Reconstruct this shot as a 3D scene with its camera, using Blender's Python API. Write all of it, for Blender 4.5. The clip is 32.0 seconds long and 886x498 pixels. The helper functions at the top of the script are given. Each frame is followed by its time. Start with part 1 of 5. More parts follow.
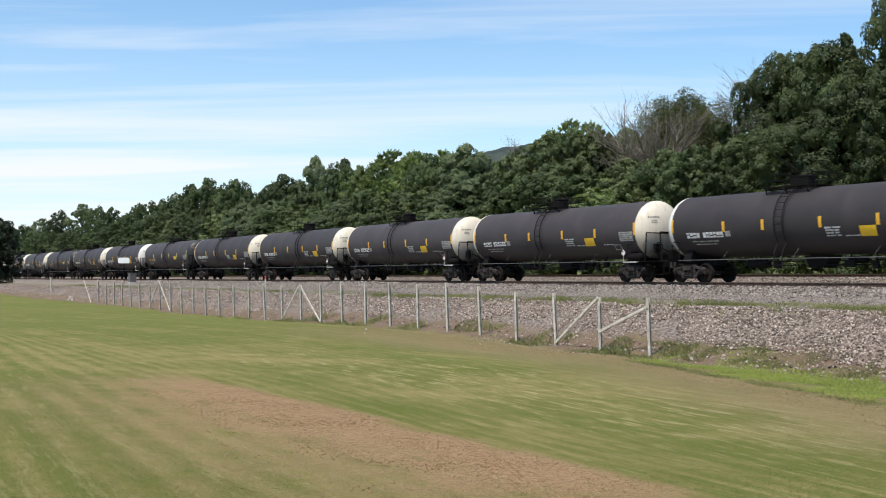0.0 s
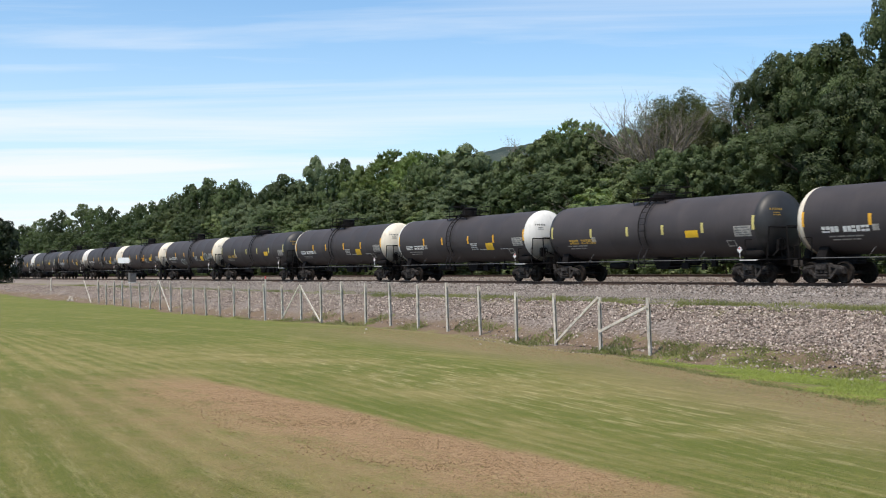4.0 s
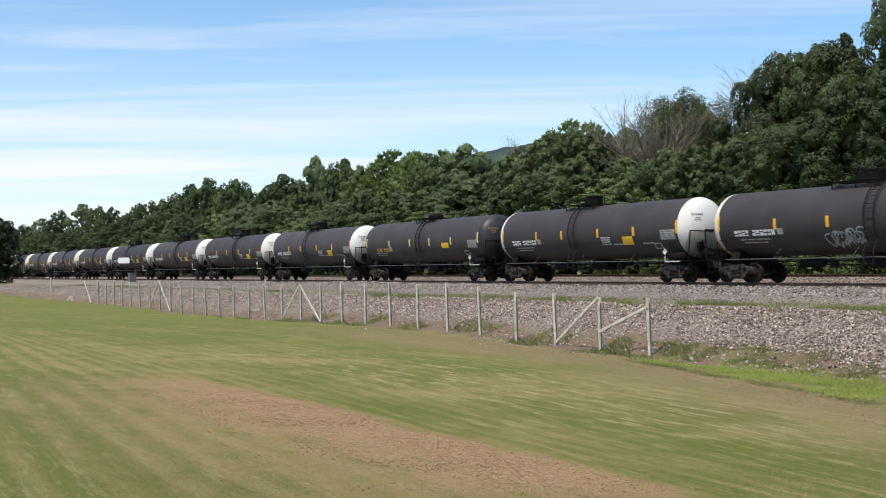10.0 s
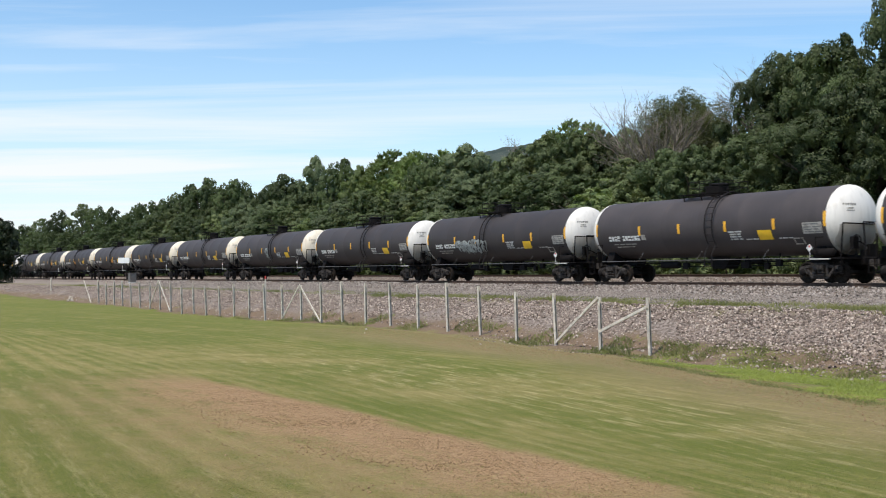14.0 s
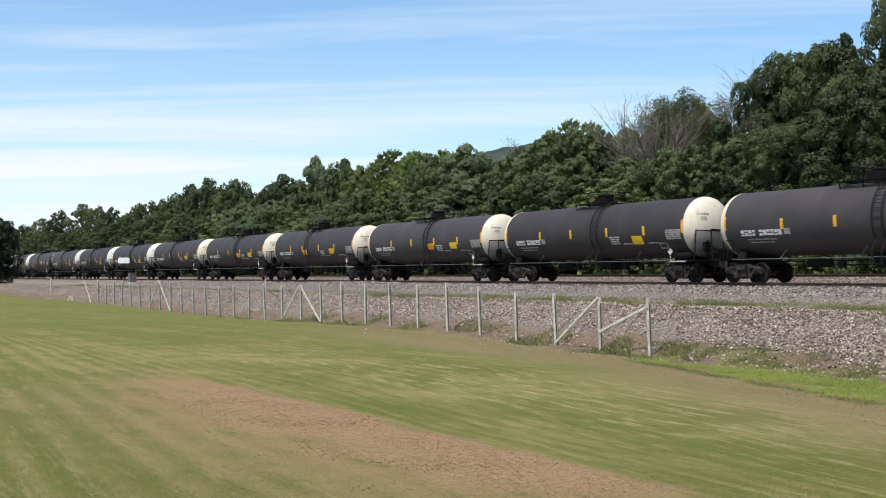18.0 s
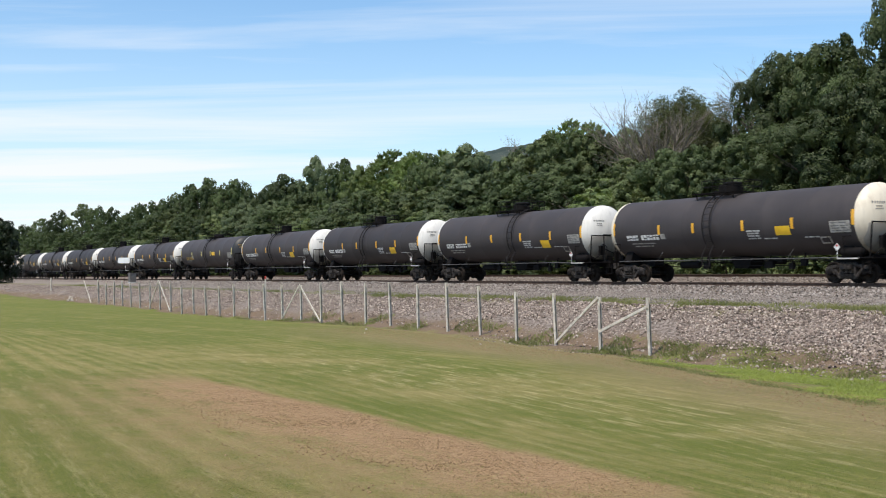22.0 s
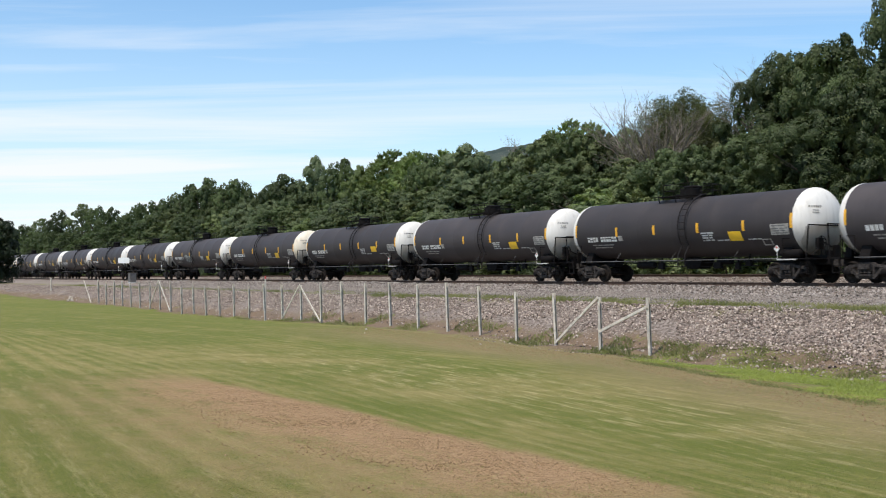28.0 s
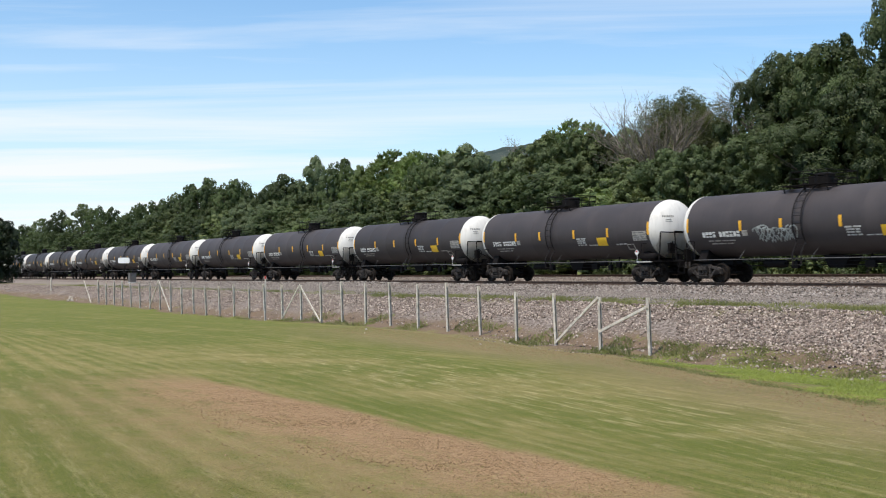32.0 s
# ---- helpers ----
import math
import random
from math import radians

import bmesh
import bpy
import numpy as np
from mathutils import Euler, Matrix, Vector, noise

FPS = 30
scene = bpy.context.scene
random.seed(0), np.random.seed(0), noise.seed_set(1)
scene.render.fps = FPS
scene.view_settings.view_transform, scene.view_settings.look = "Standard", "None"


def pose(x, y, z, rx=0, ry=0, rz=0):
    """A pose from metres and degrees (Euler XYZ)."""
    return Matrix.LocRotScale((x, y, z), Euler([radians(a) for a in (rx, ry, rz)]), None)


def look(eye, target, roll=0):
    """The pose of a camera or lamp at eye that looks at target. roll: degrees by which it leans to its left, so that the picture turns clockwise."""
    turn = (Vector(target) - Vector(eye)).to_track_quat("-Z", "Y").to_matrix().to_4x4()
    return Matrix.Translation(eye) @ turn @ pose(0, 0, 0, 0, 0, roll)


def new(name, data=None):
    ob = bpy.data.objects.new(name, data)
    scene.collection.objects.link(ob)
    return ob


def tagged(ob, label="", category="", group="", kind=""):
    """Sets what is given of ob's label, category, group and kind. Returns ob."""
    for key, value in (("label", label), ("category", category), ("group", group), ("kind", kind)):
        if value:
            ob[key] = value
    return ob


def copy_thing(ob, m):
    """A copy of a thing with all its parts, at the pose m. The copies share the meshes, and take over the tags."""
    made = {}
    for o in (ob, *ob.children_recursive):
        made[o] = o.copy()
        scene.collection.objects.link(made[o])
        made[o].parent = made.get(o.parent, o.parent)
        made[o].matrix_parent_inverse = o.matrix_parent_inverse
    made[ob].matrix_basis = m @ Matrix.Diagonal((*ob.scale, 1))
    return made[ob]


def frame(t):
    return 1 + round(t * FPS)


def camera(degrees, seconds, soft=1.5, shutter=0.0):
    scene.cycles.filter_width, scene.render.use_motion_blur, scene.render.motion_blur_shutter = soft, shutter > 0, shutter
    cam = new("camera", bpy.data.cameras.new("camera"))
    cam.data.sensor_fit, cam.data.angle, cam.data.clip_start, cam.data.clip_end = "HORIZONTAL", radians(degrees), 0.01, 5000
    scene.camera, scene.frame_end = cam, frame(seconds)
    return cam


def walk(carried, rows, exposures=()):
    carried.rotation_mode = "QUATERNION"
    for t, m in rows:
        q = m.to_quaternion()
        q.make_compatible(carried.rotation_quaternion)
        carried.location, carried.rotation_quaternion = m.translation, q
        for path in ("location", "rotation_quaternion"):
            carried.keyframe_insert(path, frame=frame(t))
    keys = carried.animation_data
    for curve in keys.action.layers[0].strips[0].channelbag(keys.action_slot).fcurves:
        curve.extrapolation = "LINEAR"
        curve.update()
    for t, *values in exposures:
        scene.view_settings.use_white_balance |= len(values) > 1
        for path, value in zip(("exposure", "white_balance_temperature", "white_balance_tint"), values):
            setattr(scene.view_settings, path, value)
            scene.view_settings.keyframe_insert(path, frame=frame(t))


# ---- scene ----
# World: the track runs along x, the train moves towards +x, rail top of the near track at z = 0.
# The camera stands on a lawn 39.7 m south of the track's centre line.
EYE = Vector((0.0, -39.73, 0.27))
PHI, TILT = radians(30.754), radians(1.397)
AHEAD = Vector((-math.cos(PHI) * math.cos(TILT), math.sin(PHI) * math.cos(TILT), math.sin(TILT)))
cam = camera(42.62, 32.0, soft=1.0, shutter=0.12)
VIEW = look(EYE, EYE + AHEAD * 50)
walk(cam, [(0.0, VIEW), (32.0, VIEW)], [(0.0, 0.06, 6600, 12), (32.0, 0.06, 6600, 12)])

# ---- light ----
SUN_AZ, SUN_EL = radians(-72), radians(63)   # azimuth of the sun, counted from +x towards +y
sun_way = Vector((math.cos(SUN_AZ) * math.cos(SUN_EL), math.sin(SUN_AZ) * math.cos(SUN_EL), math.sin(SUN_EL)))
sun_data = bpy.data.lights.new("sun", "SUN")
sun_data.energy, sun_data.angle, sun_data.color = 4.0, radians(0.53), (1.0, 0.925, 0.795)
sun = new("sun", sun_data)
sun.matrix_world = look(sun_way * 100, (0, 0, 0))


def build_sky():
    w = bpy.data.worlds.new("sky")
    scene.world = w
    w.use_nodes = True
    nt = w.node_tree
    nt.nodes.clear()
    out = nt.nodes.new("ShaderNodeOutputWorld")
    bg = nt.nodes.new("ShaderNodeBackground")
    sky = nt.nodes.new("ShaderNodeTexSky")
    sky.sky_type, sky.sun_disc = "NISHITA", False
    sky.sun_elevation, sky.sun_rotation = SUN_EL, math.pi / 2 - SUN_AZ
    sky.air_density, sky.dust_density, sky.ozone_density = 1.0, 0.4, 2.0
    bg.inputs["Strength"].default_value = 0.15
    tc = nt.nodes.new("ShaderNodeTexCoord")
    sep = nt.nodes.new("ShaderNodeSeparateXYZ")
    nt.links.new(tc.outputs["Generated"], sep.inputs[0])

    def m(op, a, b=None, clamp=False):
        n = nt.nodes.new("ShaderNodeMath")
        n.operation, n.use_clamp = op, clamp
        for i, v in enumerate((a, b)):
            if v is None:
                continue
            if isinstance(v, (int, float)):
                n.inputs[i].default_value = v
            else:
                nt.links.new(v, n.inputs[i])
        return n.outputs[0]
    # thin cirrus on a high flat layer: directions divided by their height
    h = m("MAXIMUM", m("ADD", sep.outputs[2], 0.06), 0.02)
    along = m("DIVIDE", m("ADD", m("MULTIPLY", sep.outputs[0], 0.86), m("MULTIPLY", sep.outputs[1], -0.51)), h)
    across = m("DIVIDE", m("ADD", m("MULTIPLY", sep.outputs[0], 0.51), m("MULTIPLY", sep.outputs[1], 0.86)), h)
    comb = nt.nodes.new("ShaderNodeCombineXYZ")
    nt.links.new(m("MULTIPLY", along, 1.35), comb.inputs[0])
    nt.links.new(m("MULTIPLY", across, 0.32), comb.inputs[1])
    comb.inputs[2].default_value = 31.29
    no = nt.nodes.new("ShaderNodeTexNoise")
    no.inputs["Scale"].default_value, no.inputs["Detail"].default_value = 1.0, 7
    no.inputs["Roughness"].default_value, no.inputs["Distortion"].default_value = 0.55, 0.5
    nt.links.new(comb.outputs[0], no.inputs["Vector"])
    streak = m("MULTIPLY", m("SUBTRACT", no.outputs["Fac"], 0.44), 3.9, True)
    low = m("POWER", m("SUBTRACT", 1.0, m("MULTIPLY", m("MAXIMUM", sep.outputs[2], 0.0), 3.2), True), 2.2)
    west = m("ADD", 0.33, m("MULTIPLY", m("SUBTRACT", m("MULTIPLY", sep.outputs[0], -1.0), 0.55), 1.25), True)
    veil = m("ADD", m("MULTIPLY", streak, 0.55), m("MULTIPLY", low, west), True)
    mix = nt.nodes.new("ShaderNodeMix")
    mix.data_type = "RGBA"
    nt.links.new(veil, mix.inputs[0])
    tint = nt.nodes.new("ShaderNodeMix")
    tint.data_type, tint.blend_type = "RGBA", "MULTIPLY"
    tint.inputs[0].default_value = 1.0
    nt.links.new(sky.outputs[0], tint.inputs[6])
    tint.inputs[7].default_value = (0.83, 1.06, 1.15, 1)
    nt.links.new(tint.outputs[2], mix.inputs[6])
    mix.inputs[7].default_value = (5.95, 6.33, 6.65, 1)
    nt.links.new(mix.outputs[2], bg.inputs["Color"])
    nt.links.new(bg.outputs[0], out.inputs[0])


build_sky()


# ---- node helpers ----
class Nodes:
    """A node material with short calls for arithmetic, noise and colour."""

    def __init__(self, name, rough=0.7, metal=0.0, spec=0.5):
        self.mat = bpy.data.materials.new(name)
        self.mat.use_nodes = True
        self.nt = self.mat.node_tree
        self.bsdf = self.nt.nodes["Principled BSDF"]
        self.out = self.nt.nodes["Material Output"]
        self.put("Roughness", rough), self.put("Metallic", metal), self.put("Specular IOR Level", spec)
        self.geo = self.nt.nodes.new("ShaderNodeNewGeometry")
        self.info = self.nt.nodes.new("ShaderNodeObjectInfo")
        self.tc = self.nt.nodes.new("ShaderNodeTexCoord")
        self.world, self.local = self.geo.outputs["Position"], self.tc.outputs["Object"]

    def put(self, socket, value):
        self.to(value, self.bsdf.inputs[socket])

    def to(self, v, socket):
        if isinstance(v, bpy.types.NodeSocket):
            self.nt.links.new(v, socket)
        elif isinstance(v, (tuple, list)) and len(v) == 3 and socket.type == "RGBA":
            socket.default_value = (*v, 1)
        else:
            socket.default_value = v

    def m(self, op, a, b=0.0, clamp=False):
        n = self.nt.nodes.new("ShaderNodeMath")
        n.operation, n.use_clamp = op, clamp
        self.to(a, n.inputs[0]), self.to(b, n.inputs[1])
        return n.outputs[0]

    def xyz(self, v):
        n = self.nt.nodes.new("ShaderNodeSeparateXYZ")
        self.to(v, n.inputs[0])
        return n.outputs

    def vec(self, x, y, z):
        n = self.nt.nodes.new("ShaderNodeCombineXYZ")
        for i, v in enumerate((x, y, z)):
            self.to(v, n.inputs[i])
        return n.outputs[0]

    def noise(self, v, scale, detail=4, rough=0.55, warp=0.0):
        n = self.nt.nodes.new("ShaderNodeTexNoise")
        self.to(v, n.inputs["Vector"])
        n.inputs["Scale"].default_value, n.inputs["Detail"].default_value = scale, detail
        n.inputs["Roughness"].default_value, n.inputs["Distortion"].default_value = rough, warp
        return n.outputs["Fac"]

    def cells(self, v, scale, what="Distance", rand=1.0):
        n = self.nt.nodes.new("ShaderNodeTexVoronoi")
        self.to(v, n.inputs["Vector"])
        n.inputs["Scale"].default_value, n.inputs["Randomness"].default_value = scale, rand
        return n.outputs[what]

    def step(self, v, a, b):
        n = self.nt.nodes.new("ShaderNodeMapRange")
        n.interpolation_type = "SMOOTHSTEP"
        self.to(v, n.inputs[0])
        n.inputs[1].default_value, n.inputs[2].default_value = a, b
        return n.outputs[0]

    def mix(self, f, a, b, mode="MIX"):
        n = self.nt.nodes.new("ShaderNodeMix")
        n.data_type, n.blend_type = "RGBA", mode
        self.to(f, n.inputs[0]), self.to(a, n.inputs[6]), self.to(b, n.inputs[7])
        return n.outputs[2]

    def bump(self, height, strength=0.4, distance=0.02):
        n = self.nt.nodes.new("ShaderNodeBump")
        n.inputs["Strength"].default_value, n.inputs["Distance"].default_value = strength, distance
        self.to(height, n.inputs["Height"])
        self.nt.links.new(n.outputs[0], self.bsdf.inputs["Normal"])
        return self

    def colour(self, c):
        self.put("Base Color", c)
        return self.mat


# ---- mesh helpers ----
class Shape:
    """Gathers vertices and faces for one mesh."""

    def __init__(self):
        self.v, self.f = [], []

    def add(self, verts, faces):
        n = len(self.v)
        self.v.extend(tuple(p) for p in verts)
        self.f.extend(tuple(i + n for i in q) for q in faces)
        return self

    def box(self, c, s, turn=None):
        x, y, z = (d / 2 for d in s)
        pts = [Vector((i * x, j * y, k * z)) for i in (-1, 1) for j in (-1, 1) for k in (-1, 1)]
        if turn:
            pts = [turn @ p for p in pts]
        c = Vector(c)
        return self.add([p + c for p in pts], [(0, 1, 3, 2), (4, 6, 7, 5), (0, 4, 5, 1), (2, 3, 7, 6), (0, 2, 6, 4), (1, 5, 7, 3)])

    def bar(self, a, b, r, n=8, r2=None):
        """A round bar from a to b, closed at both ends."""
        a, b = Vector(a), Vector(b)
        q = (b - a).to_track_quat("Z", "Y")
        r2 = r if r2 is None else r2
        pts = []
        for p, rr in ((a, r), (b, r2)):
            pts += [p + q @ Vector((rr * math.cos(t * math.tau / n), rr * math.sin(t * math.tau / n), 0)) for t in range(n)]
        faces = [(i, (i + 1) % n, n + (i + 1) % n, n + i) for i in range(n)]
        return self.add(pts, faces + [tuple(range(n - 1, -1, -1)), tuple(range(n, 2 * n))])

    def beam(self, a, b, w, d, face=(0, -1, 0)):
        """A squared timber from a to b, w wide and d deep, with one face turned towards face."""
        a, b, f = Vector(a), Vector(b), Vector(face)
        t = (b - a).normalized()
        side = t.cross(f).normalized() * (w / 2)
        deep = side.cross(t).normalized() * (d / 2)
        c = 0.82
        ring = [side * c + deep, side + deep * c, side - deep * c, side * c - deep, -side * c - deep, -side - deep * c, -side + deep * c, -side * c + deep]
        pts = [p + r for p in (a, b) for r in ring]
        return self.add(pts, [(i, (i + 1) % 8, 8 + (i + 1) % 8, 8 + i) for i in range(8)] + [tuple(range(7, -1, -1)), tuple(range(8, 16))])

    def pipe(self, pts, r, n=6):
        for a, b in zip(pts, pts[1:]):
            self.bar(a, b, r, n)
        return self

    def lathe(self, prof, n=32, axis="x", at=(0, 0, 0)):
        """prof: (place along the axis, radius)."""
        pts, faces = [], []
        for s, r in prof:
            for k in range(n):
                c, d = r * math.cos(k * math.tau / n), r * math.sin(k * math.tau / n)
                p = (s, c, d) if axis == "x" else (c, s, d) if axis == "y" else (c, d, s)
                pts.append(Vector(p) + Vector(at))
        for i in range(len(prof) - 1):
            for k in range(n):
                faces.append((i * n + k, i * n + (k + 1) % n, (i + 1) * n + (k + 1) % n, (i + 1) * n + k))
        faces += [tuple(range(n)), tuple(range((len(prof) - 1) * n, len(prof) * n))]
        return self.add(pts, faces)

    def mesh(self, name, material, smooth=False):
        me = bpy.data.meshes.new(name)
        me.from_pydata(self.v, [], self.f)
        bm = bmesh.new()
        bm.from_mesh(me)
        bmesh.ops.recalc_face_normals(bm, faces=bm.faces)
        bm.to_mesh(me)
        bm.free()
        if smooth:
            me.shade_smooth()
            me.set_sharp_from_angle(angle=radians(40))
        me.materials.append(material)
        return me


def part(name, shape, material, parent, label="", smooth=False):
    """Links a shape (or a ready mesh) as one mesh object under a thing."""
    me = shape if isinstance(shape, bpy.types.Mesh) else shape.mesh(name, material, smooth)
    ob = new(name, me)
    ob.parent = parent
    return tagged(ob, label)


def raw_mesh(name, verts, faces, material, smooth=False):
    """A mesh straight from arrays: verts (n, 3), faces (m, k)."""
    me = bpy.data.meshes.new(name)
    nv, nf, k = len(verts), len(faces), faces.shape[1]
    me.vertices.add(nv)
    me.vertices.foreach_set("co", np.asarray(verts, dtype=np.float32).ravel())
    me.loops.add(nf * k)
    me.loops.foreach_set("vertex_index", np.asarray(faces, dtype=np.int32).ravel())
    me.polygons.add(nf)
    me.polygons.foreach_set("loop_start", np.arange(nf, dtype=np.int32) * k)
    me.update(calc_edges=True)
    if smooth:
        me.shade_smooth()
    me.materials.append(material)
    return me


# ---- materials ----
def plain(name, c, rough=0.6, metal=0.0, vary=0.25, scale=3.0, fine=40.0, bump=0.15, spec=0.5):
    """A painted or bare surface with blotches, fine grain and slight relief."""
    n = Nodes(name, rough, metal, spec)
    a = n.noise(n.local, scale, 4)
    b = n.noise(n.local, fine, 3)
    f = n.m("ADD", n.m("MULTIPLY", a, 0.7), n.m("MULTIPLY", b, 0.3))
    dark = tuple(x * (1 - vary) for x in c)
    light = tuple(min(1, x * (1 + vary)) for x in c)
    n.put("Roughness", n.m("ADD", rough - 0.08, n.m("MULTIPLY", a, 0.16)))
    n.bump(b, bump, 0.01)
    return n.colour(n.mix(n.step(f, 0.3, 0.7), dark, light))


def paint_black():
    n = Nodes("black_tank_paint", 0.6, 0, 0.3)
    p = n.xyz(n.local)
    big = n.noise(n.local, 0.6, 4)
    drips = n.noise(n.vec(n.m("MULTIPLY", p[0], 9.0), p[1], n.m("MULTIPLY", p[2], 0.7)), 1.0, 5)
    dust = n.step(n.m("ADD", n.m("MULTIPLY", big, 0.8), n.m("MULTIPLY", drips, 0.2)), 0.36, 0.68)
    n.put("Roughness", n.m("ADD", 0.56, n.m("MULTIPLY", dust, 0.1)))
    n.bump(n.noise(n.local, 1.2, 2), 0.04, 0.05)
    tone = n.m("ADD", 0.8, n.m("MULTIPLY", n.info.outputs["Random"], 0.4))
    c = n.mix(dust, (0.0415, 0.0355, 0.0372), (0.0575, 0.0492, 0.051))
    return n.colour(n.mix(1.0, c, n.vec(tone, tone, tone), "MULTIPLY"))


def paint_head(name, c, grime_shade, amount):
    """Light end paint with streaks of rust and soot that run down, and grime and shade painted over the lower half."""
    n = Nodes(name, 0.5)
    p = n.xyz(n.local)
    run = n.noise(n.vec(n.m("MULTIPLY", p[0], 3.0), n.m("MULTIPLY", p[1], 5.0), n.m("MULTIPLY", p[2], 0.5)), 1.3, 5)
    spot = n.noise(n.local, 1.6, 5)
    # low darkens the lower half, for its shade as well as its grime
    low = n.step(n.m("ADD", p[2], n.m("MULTIPLY", spot, 1.2)), 3.3, 1.9)
    f = n.m("MULTIPLY", n.m("ADD", n.m("MULTIPLY", n.step(run, 0.45, 0.75), 0.3), n.m("MULTIPLY", low, 0.65)), amount, True)
    n.bump(spot, 0.08, 0.02)
    return n.colour(n.mix(f, c, grime_shade))


def rust(name, a, b, rough=0.85, spec=0.2):
    n = Nodes(name, rough, 0, spec)
    f = n.noise(n.local, 7, 6, 0.65)
    n.bump(n.noise(n.local, 60, 3), 0.3, 0.01)
    return n.colour(n.mix(n.step(f, 0.35, 0.65), a, b))


BLACK = paint_black()
WHITE_HEAD = paint_head("white_head_paint", (0.74, 0.71, 0.66), (0.2, 0.17, 0.14), 0.85)
CREAM_HEAD = paint_head("cream_head_paint", (0.74, 0.66, 0.53), (0.22, 0.14, 0.08), 0.9)
SHIELD = paint_head("grimy_shield_paint", (0.4, 0.37, 0.33), (0.13, 0.11, 0.09), 0.8)
BLACK_HEAD = plain("black_head_paint", (0.022, 0.021, 0.022), 0.5)
STEEL = rust("grimy_bogie_steel", (0.024, 0.021, 0.02), (0.07, 0.062, 0.058), spec=0.12)
WHEEL = rust("wheel_steel", (0.012, 0.01, 0.009), (0.032, 0.025, 0.021), 0.75, spec=0.12)
FITTING = plain("black_fitting_steel", (0.011, 0.0095, 0.0095), 0.75, spec=0.08)
LADDER = plain("painted_ladder_steel", (0.018, 0.0158, 0.0165), 0.72, spec=0.12)
SILL = plain("dusty_sill_pipe", (0.085, 0.082, 0.08), 0.6)
GREY_STEP = plain("worn_step_metal", (0.45, 0.44, 0.42), 0.6)
YELLOW = plain("yellow_reflective_sheet", (0.72, 0.37, 0.025), 0.45, vary=0.12)
PALE_YELLOW = plain("faded_yellow_sheet", (0.55, 0.47, 0.16), 0.5, vary=0.15)
PLACARD = plain("yellow_panel", (0.75, 0.45, 0.02), 0.45, vary=0.12)
ORANGE = plain("orange_panel", (0.72, 0.3, 0.02), 0.45, vary=0.12)
STENCIL = plain("white_stencil", (0.62, 0.62, 0.6), 0.6, vary=0.3, scale=8)
STENCIL_GREY = plain("dusty_grey_stencil", (0.3, 0.285, 0.262), 0.65, vary=0.4, scale=6)
STENCIL_GOLD = plain("gold_stencil", (0.42, 0.26, 0.05), 0.6, vary=0.3, scale=8)
STENCIL_DIM = plain("worn_white_stencil", (0.4, 0.4, 0.39), 0.65, vary=0.4, scale=7)
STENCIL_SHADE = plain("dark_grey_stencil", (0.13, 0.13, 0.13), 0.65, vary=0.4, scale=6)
SPRAY = plain("pale_spray_paint", (0.27, 0.29, 0.28), 0.7, vary=0.45, scale=3)
RED = plain("red_placard", (0.5, 0.06, 0.05), 0.5)
RAIL = rust("rusty_rail_web", (0.05, 0.034, 0.027), (0.1, 0.068, 0.054))
RAIL_TOP = plain("polished_rail_head", (0.3, 0.28, 0.27), 0.3, 0.9)
TIE = rust("creosoted_tie_wood", (0.05, 0.038, 0.03), (0.12, 0.09, 0.07))
POST = plain("weathered_white_post", (0.54, 0.49, 0.425), 0.75, vary=0.35, scale=5)
CABINET = plain("grey_cabinet_metal", (0.14, 0.133, 0.125), 0.6)
SIGN = plain("white_sign_sheet", (0.85, 0.85, 0.84), 0.5, vary=0.05)
BARK = rust("grey_brown_bark", (0.05, 0.04, 0.03), (0.14, 0.11, 0.085))
DEAD_BARK = rust("bleached_bark", (0.14, 0.12, 0.098), (0.28, 0.243, 0.2))


def leaf(name, a, b, glow=0.35, upright=False):
    n = Nodes(name, 0.55, 0, 0.28)
    big = n.noise(n.world, 0.35, 3)
    r = n.m("ADD", n.m("MULTIPLY", n.geo.outputs["Random Per Island"], 0.35), n.m("MULTIPLY", n.step(big, 0.3, 0.7), 0.65))
    tone = n.m("ADD", 0.78, n.m("MULTIPLY", n.info.outputs["Random"], 0.5))
    c = n.mix(1.0, n.mix(r, a, b), n.vec(n.m("MULTIPLY", tone, 0.95), tone, n.m("MULTIPLY", tone, 0.9)), "MULTIPLY")
    n.put("Base Color", c)
    tr = n.nt.nodes.new("ShaderNodeBsdfTranslucent")
    n.to(n.mix(1.0, c, (0.9, 1.1, 0.45), "MULTIPLY"), tr.inputs[0])
    mx = n.nt.nodes.new("ShaderNodeMixShader")
    mx.inputs[0].default_value = glow
    if upright:      # short blades take the light of the sward that they stand in
        nv = n.nt.nodes.new("ShaderNodeVectorMath")
        nv.inputs[1].default_value = (0, 0, 1.6)
        n.nt.links.new(n.geo.outputs["Normal"], nv.inputs[0])
        n.nt.links.new(nv.outputs[0], n.bsdf.inputs["Normal"])
    n.nt.links.new(n.bsdf.outputs[0], mx.inputs[1])
    n.nt.links.new(tr.outputs[0], mx.inputs[2])
    n.nt.links.new(mx.outputs[0], n.out.inputs[0])
    return n.mat


